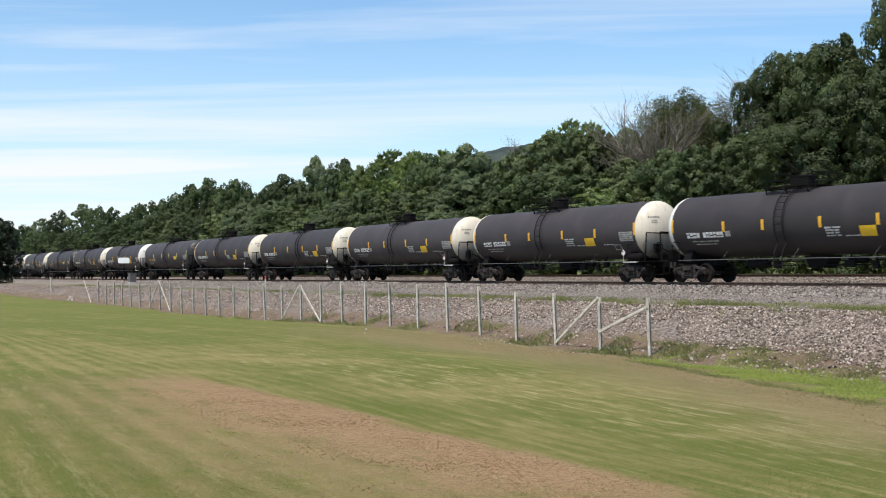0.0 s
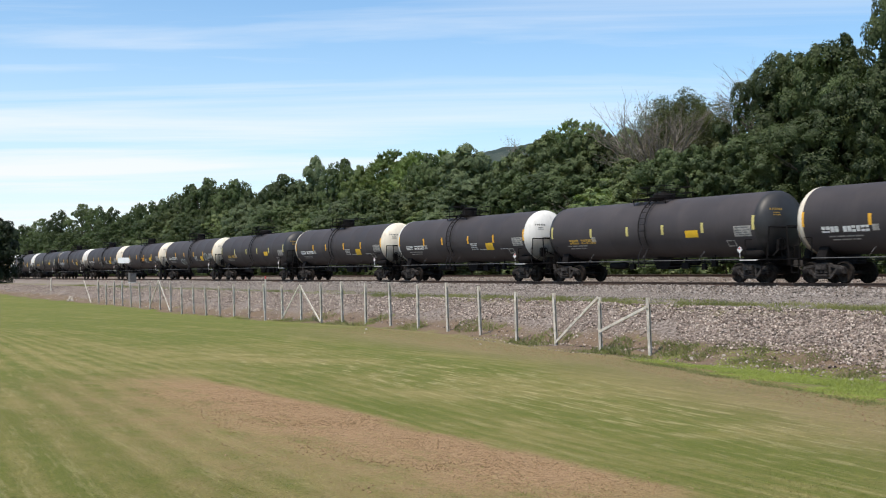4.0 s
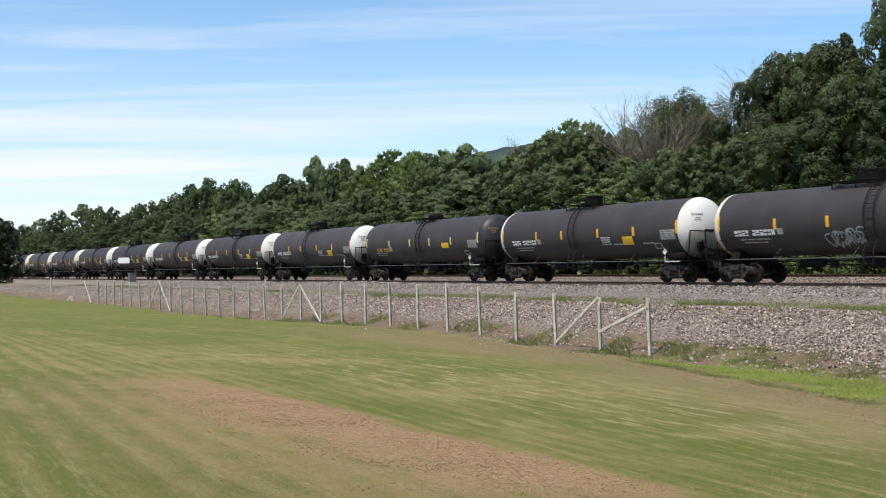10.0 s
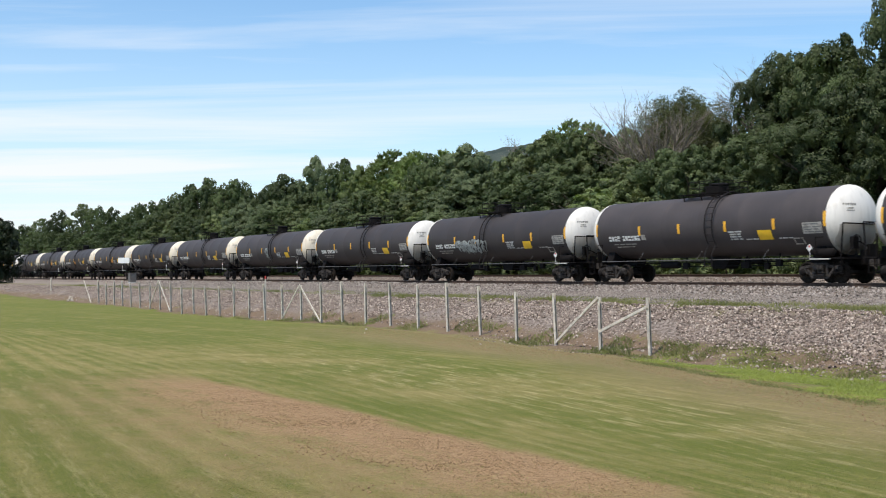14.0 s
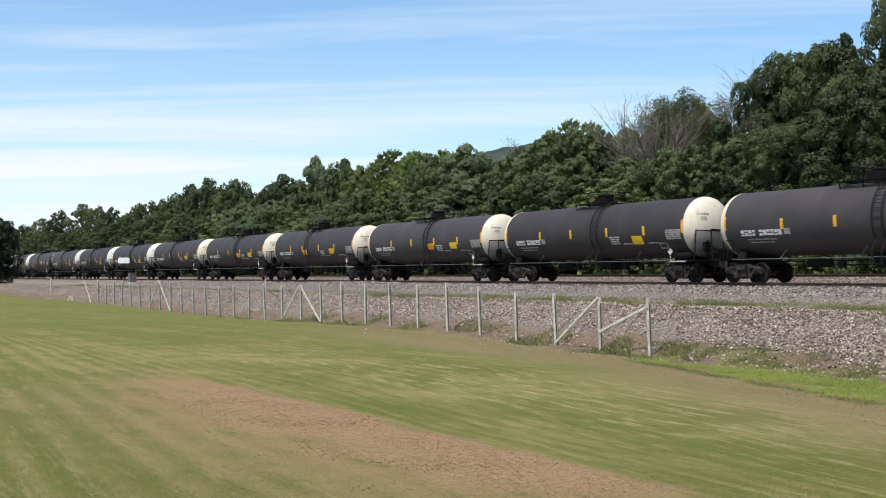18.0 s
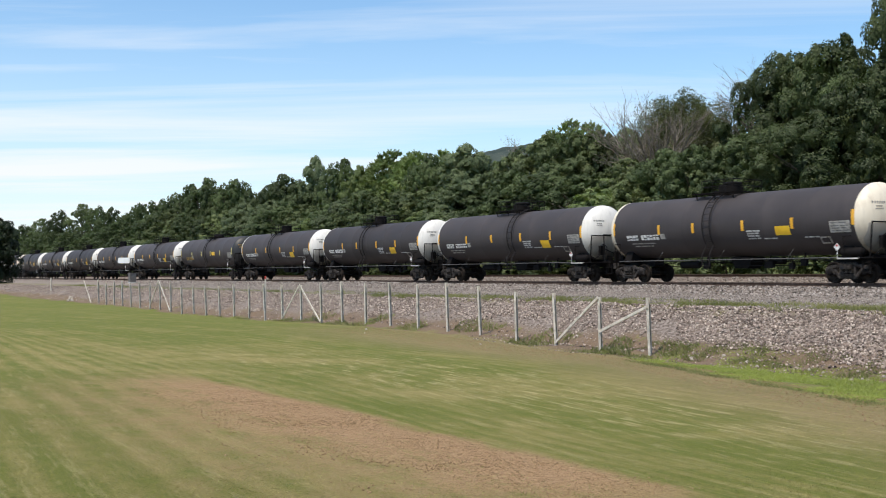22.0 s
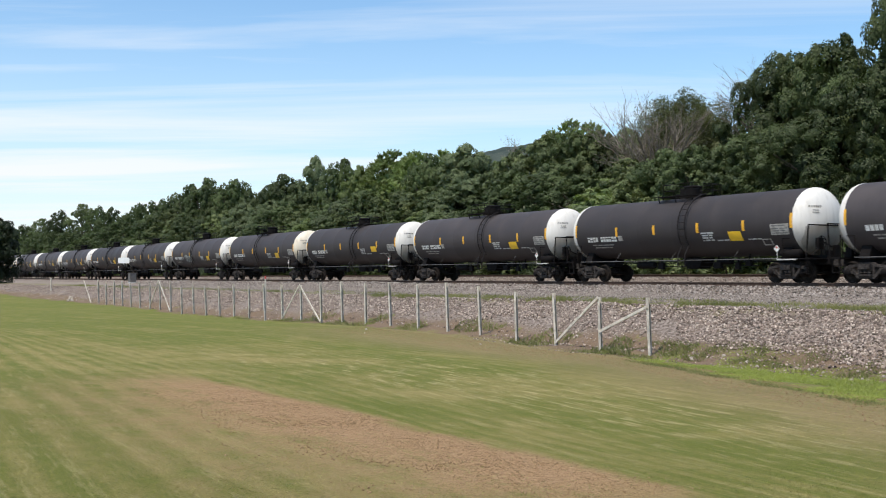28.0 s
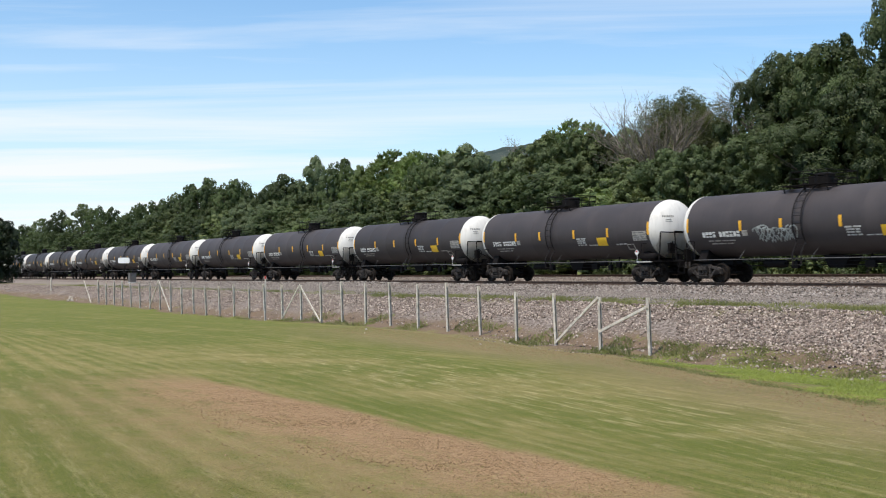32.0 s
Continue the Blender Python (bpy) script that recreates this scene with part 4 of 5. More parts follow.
def tank_car(i):
    kind = C_TYPE if i in C_CARS else B_TYPE if i in B_CARS else A_TYPE
    letter = "C" if kind is C_TYPE else "B" if kind is B_TYPE else "A"
    rng = random.Random(100 + i)
    car = new("tank_car")
    lead = "black" if letter == "C" else "cream" if i in CREAM else "white"
    extra = "spray-painted scrawl on its side" if i in SPRAYED else "two yellow side panels" if i in TWO_PANELS else "rolling on the near track"
    tagged(car, f"black tank car with {lead} domed ends, {extra}", "tank car", "cars of the train")
    hm = {"black": BLACK_HEAD, "cream": CREAM_HEAD, "white": WHITE_HEAD}[lead]
    sm = BLACK_HEAD if letter == "C" else SHIELD
    part("shell", shared("shell", shell_mesh), BLACK, car, "black-painted cylindrical tank")
    back = BLACK_HEAD if letter == "C" else hm
    part("head", shared(("head", 1, lead), lambda: head_mesh(1, hm)), hm, car, lead + " domed end")
    part("head", shared(("head", -1, lead), lambda: head_mesh(-1, back)), back, car, lead + " domed end")
    tagged(part("head_stencil", shared(("hs", lead == "black"), lambda: head_marks_mesh(lead == "black")), STENCIL_GREY, car), kind="stuff")
    part("bottom_outlet", shared("outlet", outlet_mesh), FITTING, car)
    part("brake_cylinder", shared("brake", brake_gear_mesh), FITTING, car)
    part("outlet_skid", shared("skid", lambda: Shape().add([(x, y, z) for z, w in ((0.66, 0.42), (1.2, 0.72)) for x, y in ((-w, -0.4), (w, -0.4), (w, 0.4), (-w, 0.4))], [(3, 2, 1, 0), (4, 5, 6, 7), (0, 1, 5, 4), (1, 2, 6, 5), (2, 3, 7, 6), (3, 0, 4, 7)]).mesh("outlet_skid", FITTING)), FITTING, car).location.x = 0.35
    part("air_tank", shared("air_tank", lambda: Shape().lathe(((-3.7, 0.04), (-3.6, 0.17), (-2.5, 0.19), (-2.35, 0.15), (-2.3, 0.04)), 14, "x", (0, -0.45, 0.86)).mesh("air_tank", FITTING, True)), FITTING, car)
    for x, w, z in ((-1.7, 0.34, 0.8), (2.3, 0.5, 0.82), (3.6, 0.24, 0.76), (4.3, 0.3, 0.9)):
        ob = part("brake_lever", shared(("lever", w), lambda: Shape().box((0, -0.6, 0), (w, 0.18, 0.3)).bar((0, -0.6, 0.1), (0.05, -0.6, 0.42), 0.035, 6).mesh("brake_lever", FITTING)), FITTING, car)
        ob.location = (x, 0, z)
    part("brake_rod", shared("rod", lambda: Shape().bar((-4.6, -0.6, 0.78), (4.9, -0.6, 0.78), 0.022, 6).mesh("brake_rod", FITTING)), FITTING, car)
    part("side_rail", shared("sill", sill_rail_mesh), SILL, car)
    ladder = part("ladder", shared(("stile", letter, 0), lambda: stile_mesh(kind["ladder"], -0.24)), LADDER, car)
    part("stile", shared(("stile", letter, 1), lambda: stile_mesh(kind["ladder"], 0.24)), LADDER, ladder)
    add_rungs(ladder, kind["ladder"])
    for mesh in (shared("platform", platform_mesh), shared("railing", railing_mesh), shared(("housing", letter), lambda: housing_mesh(letter == "C")), shared("v1", lambda: valve_mesh(0.95, 0.06, 0.34)), shared("v2", lambda: valve_mesh(-0.75, 0.09, 0.24))):
        ob = part(mesh.name.split(".")[0], mesh, FITTING, car)
        ob.location.x = kind["deck"] - HALF
    for o in (-1, 1):
        part("end_platform", shared(("end", o), lambda: end_gear_mesh(o)), FITTING, car)
        part("head_shield", shared(("shield", o, lead), lambda: shield_mesh(o, sm)), sm, car, "black plate before the domed end" if letter == "C" else "grimy grey plate before the domed end")
        part("stub_sill", shared(("sill", o), lambda: sill_mesh(o)), FITTING, car)
        part("body_bolster", shared(("bolster", o), lambda: bolster_mesh(o)), FITTING, car)
        part("coupler", shared(("coupler", o), lambda: coupler_mesh(o)), STEEL, car)
    part("air_reservoir", shared("reservoir", reservoir_mesh), FITTING, car, "rounded dark air reservoir")
    part("valve_stand", shared("stand", stand_mesh), FITTING, car)
    part("tool_box", shared("tool_box", lambda: Shape().box((-8.34, 0.3, 1.3), (0.3, 1.5, 0.45)).mesh("tool_box", FITTING)), FITTING, car)
    part("step_plate", shared("step_plate", lambda: Shape().box((7.42, -1.58, 1.02), (1.05, 0.05, 0.055)).box((7.42, -1.5, 1.04), (1.05, 0.14, 0.02)).mesh("step_plate", GREY_STEP)), GREY_STEP, car, "worn pale step plate")
    part("brake_wheel", shared("bw", brake_wheel_mesh), FITTING, car)
    part("placard", shared("placard0", lambda: placard_mesh(1, 0)), STENCIL, car, "white diamond placard")
    part("placard", shared("placard1", lambda: placard_mesh(1, 1)), RED, car, "red flame mark of the placard")
    # reflective bars, panels and stencils on the near side
    sheet = PALE_YELLOW if letter == "C" else YELLOW
    for s in kind["bars"]:
        part("reflector", shared(("bar", s, letter), lambda: patch(s - 0.085, s + 0.085, 2.36, 2.84).mesh("reflector", sheet)), sheet, car, "yellow reflective bar")
    for s, w in ((0.1, 0.06), (2 * HALF - 0.12, 0.08)):
        part("reflector", shared(("end_bar", s, letter), lambda: patch(s - w, s + w, 2.4, 3.05).mesh("reflector", sheet)), sheet, car, "yellow reflective bar")
    if letter == "C":
        c0, cz = (9.72, 2.4) if i == 29 else (10.9, 2.16)
        part("panel", shared(("panelC", c0), lambda: patch(c0, c0 + 0.88, cz, cz + 0.34).mesh("panel", PLACARD)), PLACARD, car, "yellow panel")
        tagged(part("stencil", glyph_bars(1.6, 3.9, 2.05, 2.3, (4, 6), STENCIL_GOLD, rng), STENCIL_GOLD, car, "gold stencilled bars"), kind="stuff")
    else:
        f = kind["bars"][3]
        if i in TWO_PANELS or i in (25, 34):
            part("panel", shared(("high_panel", letter), lambda: patch(f - 0.98, f - 0.14, 2.1, 2.5).mesh("panel", PLACARD)), PLACARD, car, "yellow panel")
        else:
            part("panel", shared(("panel", letter), lambda: patch(f - 0.95, f - 0.14, 1.93, 2.36, 0.03 if letter == "B" else -0.1).mesh("panel", PLACARD)), PLACARD, car, "yellow panel")
        if i in TWO_PANELS:
            g = kind["bars"][2] if i != 23 else kind["bars"][1] + 1.05
            part("panel", shared(("panel2", g), lambda: patch(g - 0.98, g - 0.1, 2.1, 2.5).mesh("panel", ORANGE)), ORANGE, car, "orange panel")
        tagged(part("stencil", glyph_bars(1.05, 3.5, 2.12, 2.38, (4, 6), STENCIL, rng), STENCIL, car, "white stencilled bars"), kind="stuff")
    tagged(part("small_print", shared("print1", lambda: text_lines(((1.35, 3.1, 1.93, 0.055), (1.5, 2.9, 1.8, 0.05)), STENCIL_GREY)), STENCIL_GREY, car), kind="stuff")
    g = kind["bars"][2]
    if letter != "C":
        tagged(part("small_print", shared(("print2", letter), lambda: text_lines(((g + 0.2, g + 1.1, 2.3, 0.07), (g + 0.25, g + 0.95, 2.19, 0.07), (g + 0.25, g + 0.95, 2.08, 0.07), (g + 0.25, g + 1.0, 1.97, 0.06), (g + 1.2, g + 1.95, 1.95, 0.05), (12.7, 13.5, 1.95, 0.05)), STENCIL_DIM)), STENCIL_DIM, car), kind="stuff")
    tagged(part("stencil_block", shared("print3", lambda: text_lines(((14.2, 15.1, 2.5, 0.05), (14.2, 15.1, 2.38, 0.04), (14.25, 15.0, 2.28, 0.04), (14.25, 15.1, 2.18, 0.04)), STENCIL_SHADE, 0.009)), STENCIL_SHADE, car, "dusty grey stencilled bars"), kind="stuff")
    tagged(part("stencil_frame", shared("print4", lambda: text_lines(((13.5, 14.05, 1.92, 0.05), (13.5, 13.56, 1.7, 0.22), (13.99, 14.05, 1.7, 0.22), (13.5, 14.05, 1.68, 0.05)), STENCIL_GREY)), STENCIL_GREY, car), kind="stuff")
    part("stencil_panel", shared("print6", lambda: patch(14.15, 15.2, 2.12, 2.6).mesh("stencil_panel", STENCIL_GREY)), STENCIL_GREY, car, "dusty grey stencil panel")
    part("stencil_patch", shared("print5", lambda: patch(3.62, 3.95, 2.14, 2.4).mesh("stencil_patch", STENCIL_GREY)), STENCIL_GREY, car)
    for k, box in enumerate(SPRAYED.get(i, ())):
        tagged(part("graffiti", spray_mesh(i * 7 + k, *box, 0.035 if i != 17 else 0.06), SPRAY, car, "pale spray-painted scrawl"), kind="stuff")
    add_bogie(car, -BOGIE_X)
    add_bogie(car, BOGIE_X)
    CARS.append(car)
    return car


N_CARS = 49
for i in range(N_CARS):
    tank_car(i)


# how far the train has gone: (seconds, metres)
RUN = ((0, 0.11), (2, 40.39), (4, 80.86), (6, 121.44), (8, 162.09), (10, 202.81), (12, 243.58), (14, 284.44), (16, 325.40), (18, 366.47), (20, 407.67), (21, 428.29), (22, 449.15), (23, 469.57), (24, 490.33), (26, 531.69),
       (28, 572.86), (29, 593.1), (30, 613.64), (31, 634.1), (32, 654.21))


def run(t):
    return float(np.interp(t, [r[0] for r in RUN], [r[1] for r in RUN]))


def place(i):
    """Where the middle of car i stands at the start."""
    return -42.41 + HALF - SPACING * i

# ---- trees ----
def leaf_mesh(name, at, nor, s, material, rng, more=None):
    """Many small folded leaves as one mesh: places, the ways they face and their half lengths."""
    n = len(at)
    nor = nor / (np.linalg.norm(nor, axis=1)[:, None] + 1e-9)
    u = np.cross(nor, rng.normal(size=(n, 3)))
    u /= np.linalg.norm(u, axis=1)[:, None] + 1e-9
    w, s = np.cross(nor, u), s[:, None]
    V = np.stack([at - u * s, at + u * s * 0.9 + w * s * 0.55 - nor * s * 0.2, at + u * s * 0.5 - w * s * 0.75 - nor * s * 0.3], 1).reshape(-1, 3)
    if more is not None:
        V = np.concatenate([V, more])
    return raw_mesh(name, V, np.arange(len(V)).reshape(-1, 3), material)


def unit(d):
    return d / (np.linalg.norm(d, axis=-1, keepdims=True) + 1e-9)


def boughs(rng, h, w, low, k, fat):
    """The leafy masses of a crown, (centre, radius), wound round it from its skirt to its top."""
    out = []
    for i in range(k):
        q = (i + rng.uniform(-0.3, 0.3)) / (k - 1)
        q = min(1.0, max(0.0, q)) ** 0.8
        reach = min(1.0, 0.74 + 0.65 * q) if q < 0.4 else math.sqrt(max(0.0, 1 - ((q - 0.4) / 0.62) ** 2.6))
        m = w * fat * rng.uniform(0.75, 1.2) * (1.0 - 0.25 * q)
        a = i * 2.4 + rng.uniform(-0.5, 0.5)
        rad = max(0.0, w * 0.5 * reach * rng.uniform(0.85, 1.12) - m * 0.75)
        out.append(((math.cos(a) * rad, math.sin(a) * rad, low * h + (h * (1 - low) - m) * q * rng.uniform(0.94, 1.0)), m))
    for i in range(k // 2):          # the inner boughs of the upper crown
        q = 0.5 + 0.46 * (i + 0.5) / (k // 2)
        m = w * fat * rng.uniform(0.7, 1.0) * (1.0 - 0.25 * q)
        a, rad = i * 2.4 + 1.0, w * rng.uniform(0.08, 0.3) * math.sqrt(1.05 - q)
        out.append(((math.cos(a) * rad, math.sin(a) * rad, low * h + (h * (1 - low) - m) * q), m))
    out[-1] = ((rng.uniform(-.3, .3), rng.uniform(-.3, .3), h - out[-1][1]), out[-1][1])
    return np.array([c for c, m in out]), np.array([m for c, m in out])


def crown_mesh(seed, h, w, material, low=0.1, k=38, fat=0.15, sprays=14, per=66, size=(0.08, 0.14), core=26, hang=0.2):
    """A crown: boughs covered by tilted domes of leaves, open and shaded between them, closed within by larger leaves."""
    rr, rng = random.Random(seed), np.random.default_rng(seed)
    c, m = boughs(rr, h, w, low, k, fat)
    k = len(m)
    # places of the sprays on the boughs' upper and outer sides
    d = unit(rng.normal(size=(k * sprays, 3)) + (0, 0, 0.45))
    own = np.repeat(np.arange(k), sprays)
    at = c[own] + d * m[own, None] * np.array((1.0, 1.0, 0.85)) * rng.uniform(0.72, 1.0, (len(own), 1))
    gap = np.linalg.norm(at[:, None, :] - c[None], axis=2) / m[None]
    gap[np.arange(len(own)), own] = 9
    keep = (gap.min(1) > 0.72) & (d[:, 2] > -0.75)
    at, d, own = at[keep], d[keep], own[keep]
    axis = unit(d * np.array((1, 1, 0.5)) * 0.8 + (0, 0, hang) + rng.normal(size=d.shape) * 0.25)
    s = m[own] * rng.uniform(0.24, 0.5, len(own))
    # leaves on each spray
    n = len(own) * per
    ax, ctr, rad = np.repeat(axis, per, 0), np.repeat(at, per, 0), np.repeat(s, per)
    v = unit(rng.normal(size=(n, 3)))
    along = (v * ax).sum(1)
    v = np.where((along < -0.05)[:, None], v - 2 * along[:, None] * ax, v)
    along = np.abs(along)
    depth = rad * (1.05 - 0.35 * rng.random(n) ** 1.4 + np.where(rng.random(n) < 0.09, rng.uniform(0.1, 0.5, n), 0))
    flat = v - ax * (along * 0.22)[:, None]
    leaf_at = ctr + flat * depth[:, None]
    leaf_at[:, 2] -= 0.08 * rad * (1 - along) ** 2
    half = rng.uniform(*size, n)
    # large leaves deep inside each bough
    kk = core * k
    e = unit(rng.normal(size=(kk, 3)))
    own2 = np.repeat(np.arange(k), core)
    mid = c[own2] + e * (m[own2] * rng.uniform(0.0, 0.62, kk))[:, None]
    more = (mid[:, None, :] + rng.uniform(-1, 1, (kk, 3, 3)) * (m[own2] * 0.3)[:, None, None]).reshape(-1, 3)
    return leaf_mesh("crown", leaf_at, v * 0.75 + ax * 0.5 + rng.normal(size=(n, 3)) * 0.3, half, material, rng, more)


def feather_mesh(seed, h, w, material, shoots=120):
    """Upright shoots that each end in a rosette of long leaves with paired leaflets."""
    rr, rng = random.Random(seed), np.random.default_rng(seed)
    at, nor = [], []
    for i in range(shoots):
        q = math.sqrt((i + 0.5) / shoots)
        a = i * 2.4
        tip = np.array((math.cos(a) * w * 0.46 * q, math.sin(a) * w * 0.46 * q, h * (1.0 - 0.3 * q ** 2.2) - rr.uniform(0.25, 1.5)))
        for k in range(8):
            t = a + k * math.tau / 8 + rr.uniform(-.3, .3)
            lift = rr.uniform(0.5, 2.6)
            way = unit(np.array((math.cos(t), math.sin(t), lift)))
            side = unit(np.cross(way, (0, 0, 1)))
            up = np.cross(side, way)
            long = rr.uniform(0.55, 1.0)
            for j in range(8):
                for o in (-1, 1):
                    p = tip + way * long * (0.15 + 0.85 * j / 8) + side * o * 0.1 - np.array((0, 0, 0.18)) * (j / 8) ** 2
                    at.append(p)
                    nor.append(up + np.array((way[0], way[1], 0.0)) * 0.9)
    at, nor = np.array(at), np.array(nor)
    return leaf_mesh("fronds", at, nor + rng.normal(size=nor.shape) * 0.3, rng.uniform(0.09, 0.15, len(at)), material, rng)


def limbs(sh, rng, a, b, r, depth, spread=0.6):
    """A forked limb that thins towards its end."""
    mid = a.lerp(b, 0.5) + Vector((rng.uniform(-1, 1), rng.uniform(-1, 1), rng.uniform(-.3, .5))) * (b - a).length * 0.09
    sh.bar(a, mid, r, 6, r * 0.82), sh.bar(mid, b, r * 0.82, 6, r * 0.6)
    if depth:
        for _ in range(3 if depth > 1 else 2):
            w = (b - a).normalized() + Vector((rng.uniform(-1, 1), rng.uniform(-1, 1), rng.uniform(-0.2, 0.8))) * spread
            st = mid.lerp(b, rng.uniform(0.1, 1.0))
            limbs(sh, rng, st, st + w.normalized() * (b - a).length * rng.uniform(0.5, 0.75), r * 0.5, depth - 1, spread)


def make_tree(seed, w, material, label, feather=False, h=14.0, **crown):
    """A tree of height h and crown width w, on z = 0."""
    rng = random.Random(seed)
    tree = tagged(new("tree"), label, "tree", "trees behind the tracks")
    sh = Shape()
    sh.bar((0, 0, -0.4), (0, 0, h * 0.18), 0.28, 9, 0.22)
    top = Vector((rng.uniform(-.5, .5), rng.uniform(-.5, .5), h * 0.72))
    sh.bar((0, 0, h * 0.18), top, 0.22, 8, 0.06)
    for k in range(8):
        a = Vector((0, 0, h * 0.16)).lerp(top, 0.1 + 0.11 * k)
        t = k * 2.4
        limbs(sh, rng, a, a + Vector((math.cos(t) * w * 0.22, math.sin(t) * w * 0.22, h * 0.1)), 0.09, 1)
    part("trunk", sh, BARK, tree, "grey-brown trunk and limbs")
    part("crown", crown_mesh(seed, h * (0.86 if feather else 1.0), w, material, **crown), material, tree, "crown of leafy boughs")
    if feather:
        part("foliage", feather_mesh(seed, h, w, material), material, tree, "upright shoots with feathered leaves")
    return tree


def make_shrub(seed, h, w, material, label="leafy green shrub at the wood's edge"):
    rng = random.Random(seed)
    shrub = tagged(new("shrub"), label, "shrub", "shrubs along the far track")
    sh = Shape()
    for k in range(5):
        t = rng.uniform(0, 6.28)
        sh.bar((0, 0, -0.2), (math.cos(t) * w * 0.3, math.sin(t) * w * 0.3, h * 0.6), 0.04, 5, 0.015)
    part("stem", sh, BARK, shrub)
    part("foliage", crown_mesh(seed, h, w, material, low=0.1, k=9, fat=0.25, sprays=12, per=36, size=(0.07, 0.13), core=10), material, shrub)
    return shrub


# across the view towards the wood's east end, and towards the camera
EAST, NEAR = Vector((math.sin(PHI), math.cos(PHI), 0)), Vector((math.cos(PHI), -math.sin(PHI), 0))


def twigs(sh, rng, a, way, length, r, depth):
    """A limb that bends upwards as it goes, with side shoots that do the same."""
    n = 5 if depth > 1 else 3
    p, d = a.copy(), way.normalized()
    for i in range(n):
        d = (d + Vector((rng.uniform(-1, 1), rng.uniform(-1, 1), rng.uniform(-0.9, 0.9))) * 0.2).normalized()
        q = p + d * (length / n)
        sh.bar(p, q, r * (1 - 0.8 * i / n), 5 if depth > 1 else 3, r * (1 - 0.8 * (i + 1) / n))
        if depth and i:
            for _ in range(2):
                e = (d + Vector((rng.uniform(-1, 1), rng.uniform(-1, 1), rng.uniform(-0.5, 0.8))) * 0.75).normalized()
                twigs(sh, rng, p.lerp(q, rng.random()), e, length * rng.uniform(0.28, 0.5), r * (0.55 - 0.25 * i / n), depth - 1)
        p = q


def dead_tree(seed, x, y, fork, n, length, fan, r, label, depth=3):
    """A dead or dying tree: a stem up to the fork, and limbs fanned out between two slopes across the view."""
    rng = random.Random(seed)
    tree = tagged(new("tree"), label, "tree", "trees behind the tracks")
    tree.location = (x, y, ground_z(x, y))
    sh = Shape()
    sh.bar((0, 0, -0.3), (0, 0, fork + 0.1), r * 2.2, 8, r * 1.5)
    for i in range(n):
        f = (i + rng.uniform(0.1, 0.9)) / n
        way = EAST * (fan[0] + (fan[1] - fan[0]) * f) + NEAR * rng.uniform(-0.5, 0.5) + Vector((0, 0, 1))
        twigs(sh, rng, Vector((0, 0, fork - rng.uniform(0, 0.25) * fork)), way, length * rng.uniform(0.75, 1.05), r, depth)
    part("bare_crown", sh, DEAD_BARK, tree, "bleached bare limbs and twigs")
    return tree


KINDS = {
    "big": make_tree(11, 9.0, LEAF_MAPLE, "tall maple with heavy boughs of dark green leaves", k=36, fat=0.16, sprays=17, per=100, size=(0.06, 0.115)),
    "bigdark": make_tree(12, 9.0, LEAF_MAPLE, "tall maple with deep green leaves and open boughs", k=34, fat=0.16, sprays=17, per=105, size=(0.06, 0.115), core=20),
    "maple": make_tree(13, 9.0, LEAF_DARK, "broadleaf tree in full summer leaf"),
    "dark": make_tree(14, 9.0, LEAF_DEEP, "deep green broadleaf tree with a bushy crown", k=42, fat=0.14),
    "fine": make_tree(15, 9.0, LEAF_MID, "mid-green tree with a dense round crown", k=46, fat=0.13, sprays=12, per=60),
    "lime": make_tree(16, 9.0, LEAF_LIGHT, "light yellowish green tree in full leaf", k=34),
    "grey": make_tree(17, 9.0, LEAF_GREY, "greyish green tree with heavy leaf clusters", k=32, fat=0.17, per=80, hang=0.6),
    "dull": make_tree(23, 9.0, LEAF_DULL, "dull olive tree with thin fine leaves", per=80, size=(0.05, 0.1)),
    "feather": make_tree(18, 9.0, LEAF_LIGHT, "tree with feathered light green leaves on upright shoots", True),
    "far": make_tree(19, 9.0, LEAF_DEEP, "broadleaf tree far along the wood's edge", k=40, fat=0.135, sprays=12, per=32, size=(0.09, 0.15), core=14, hang=0.1),
    "far_dark": make_tree(20, 9.0, LEAF_MAPLE, "dark broadleaf tree far along the wood's edge", k=40, fat=0.135, sprays=12, per=32, size=(0.09, 0.15), core=14, hang=0.1),
    "far_lime": make_tree(22, 9.0, LEAF_DARK, "green tree far along the wood's edge", k=40, fat=0.135, sprays=12, per=32, size=(0.09, 0.15), core=14, hang=0.1),
    "shrub": make_shrub(31, 3.4, 4.2, LEAF_DARK), "pale_shrub": make_shrub(32, 2.8, 3.6, LEAF_MID), "tall_shrub": make_shrub(33, 4.0, 4.4, LEAF_DEEP)}
PLANTED = set()
green_rng = random.Random(21)


def set_thing(kind, x, y, turn, size):
    ob = KINDS[kind]
    m = pose(x, y, ground_z(x, y), 0, 0, turn)
    if kind not in PLANTED:
        PLANTED.add(kind)
        ob.matrix_basis = m @ Matrix.Diagonal((*size, 1))
        return ob
    old = ob.scale.copy()
    ob.scale = size
    c = copy_thing(ob, m)
    ob.scale = old
    return c


def plant(kind, x, y, h, w):
    """A tree of height h with a crown w across at the top, which widens below."""
    s = (w * 1.4 + 1.8) / 9
    return set_thing(kind, x, y, green_rng.uniform(0, 360), (s, s * green_rng.uniform(0.9, 1.1), h / 14))


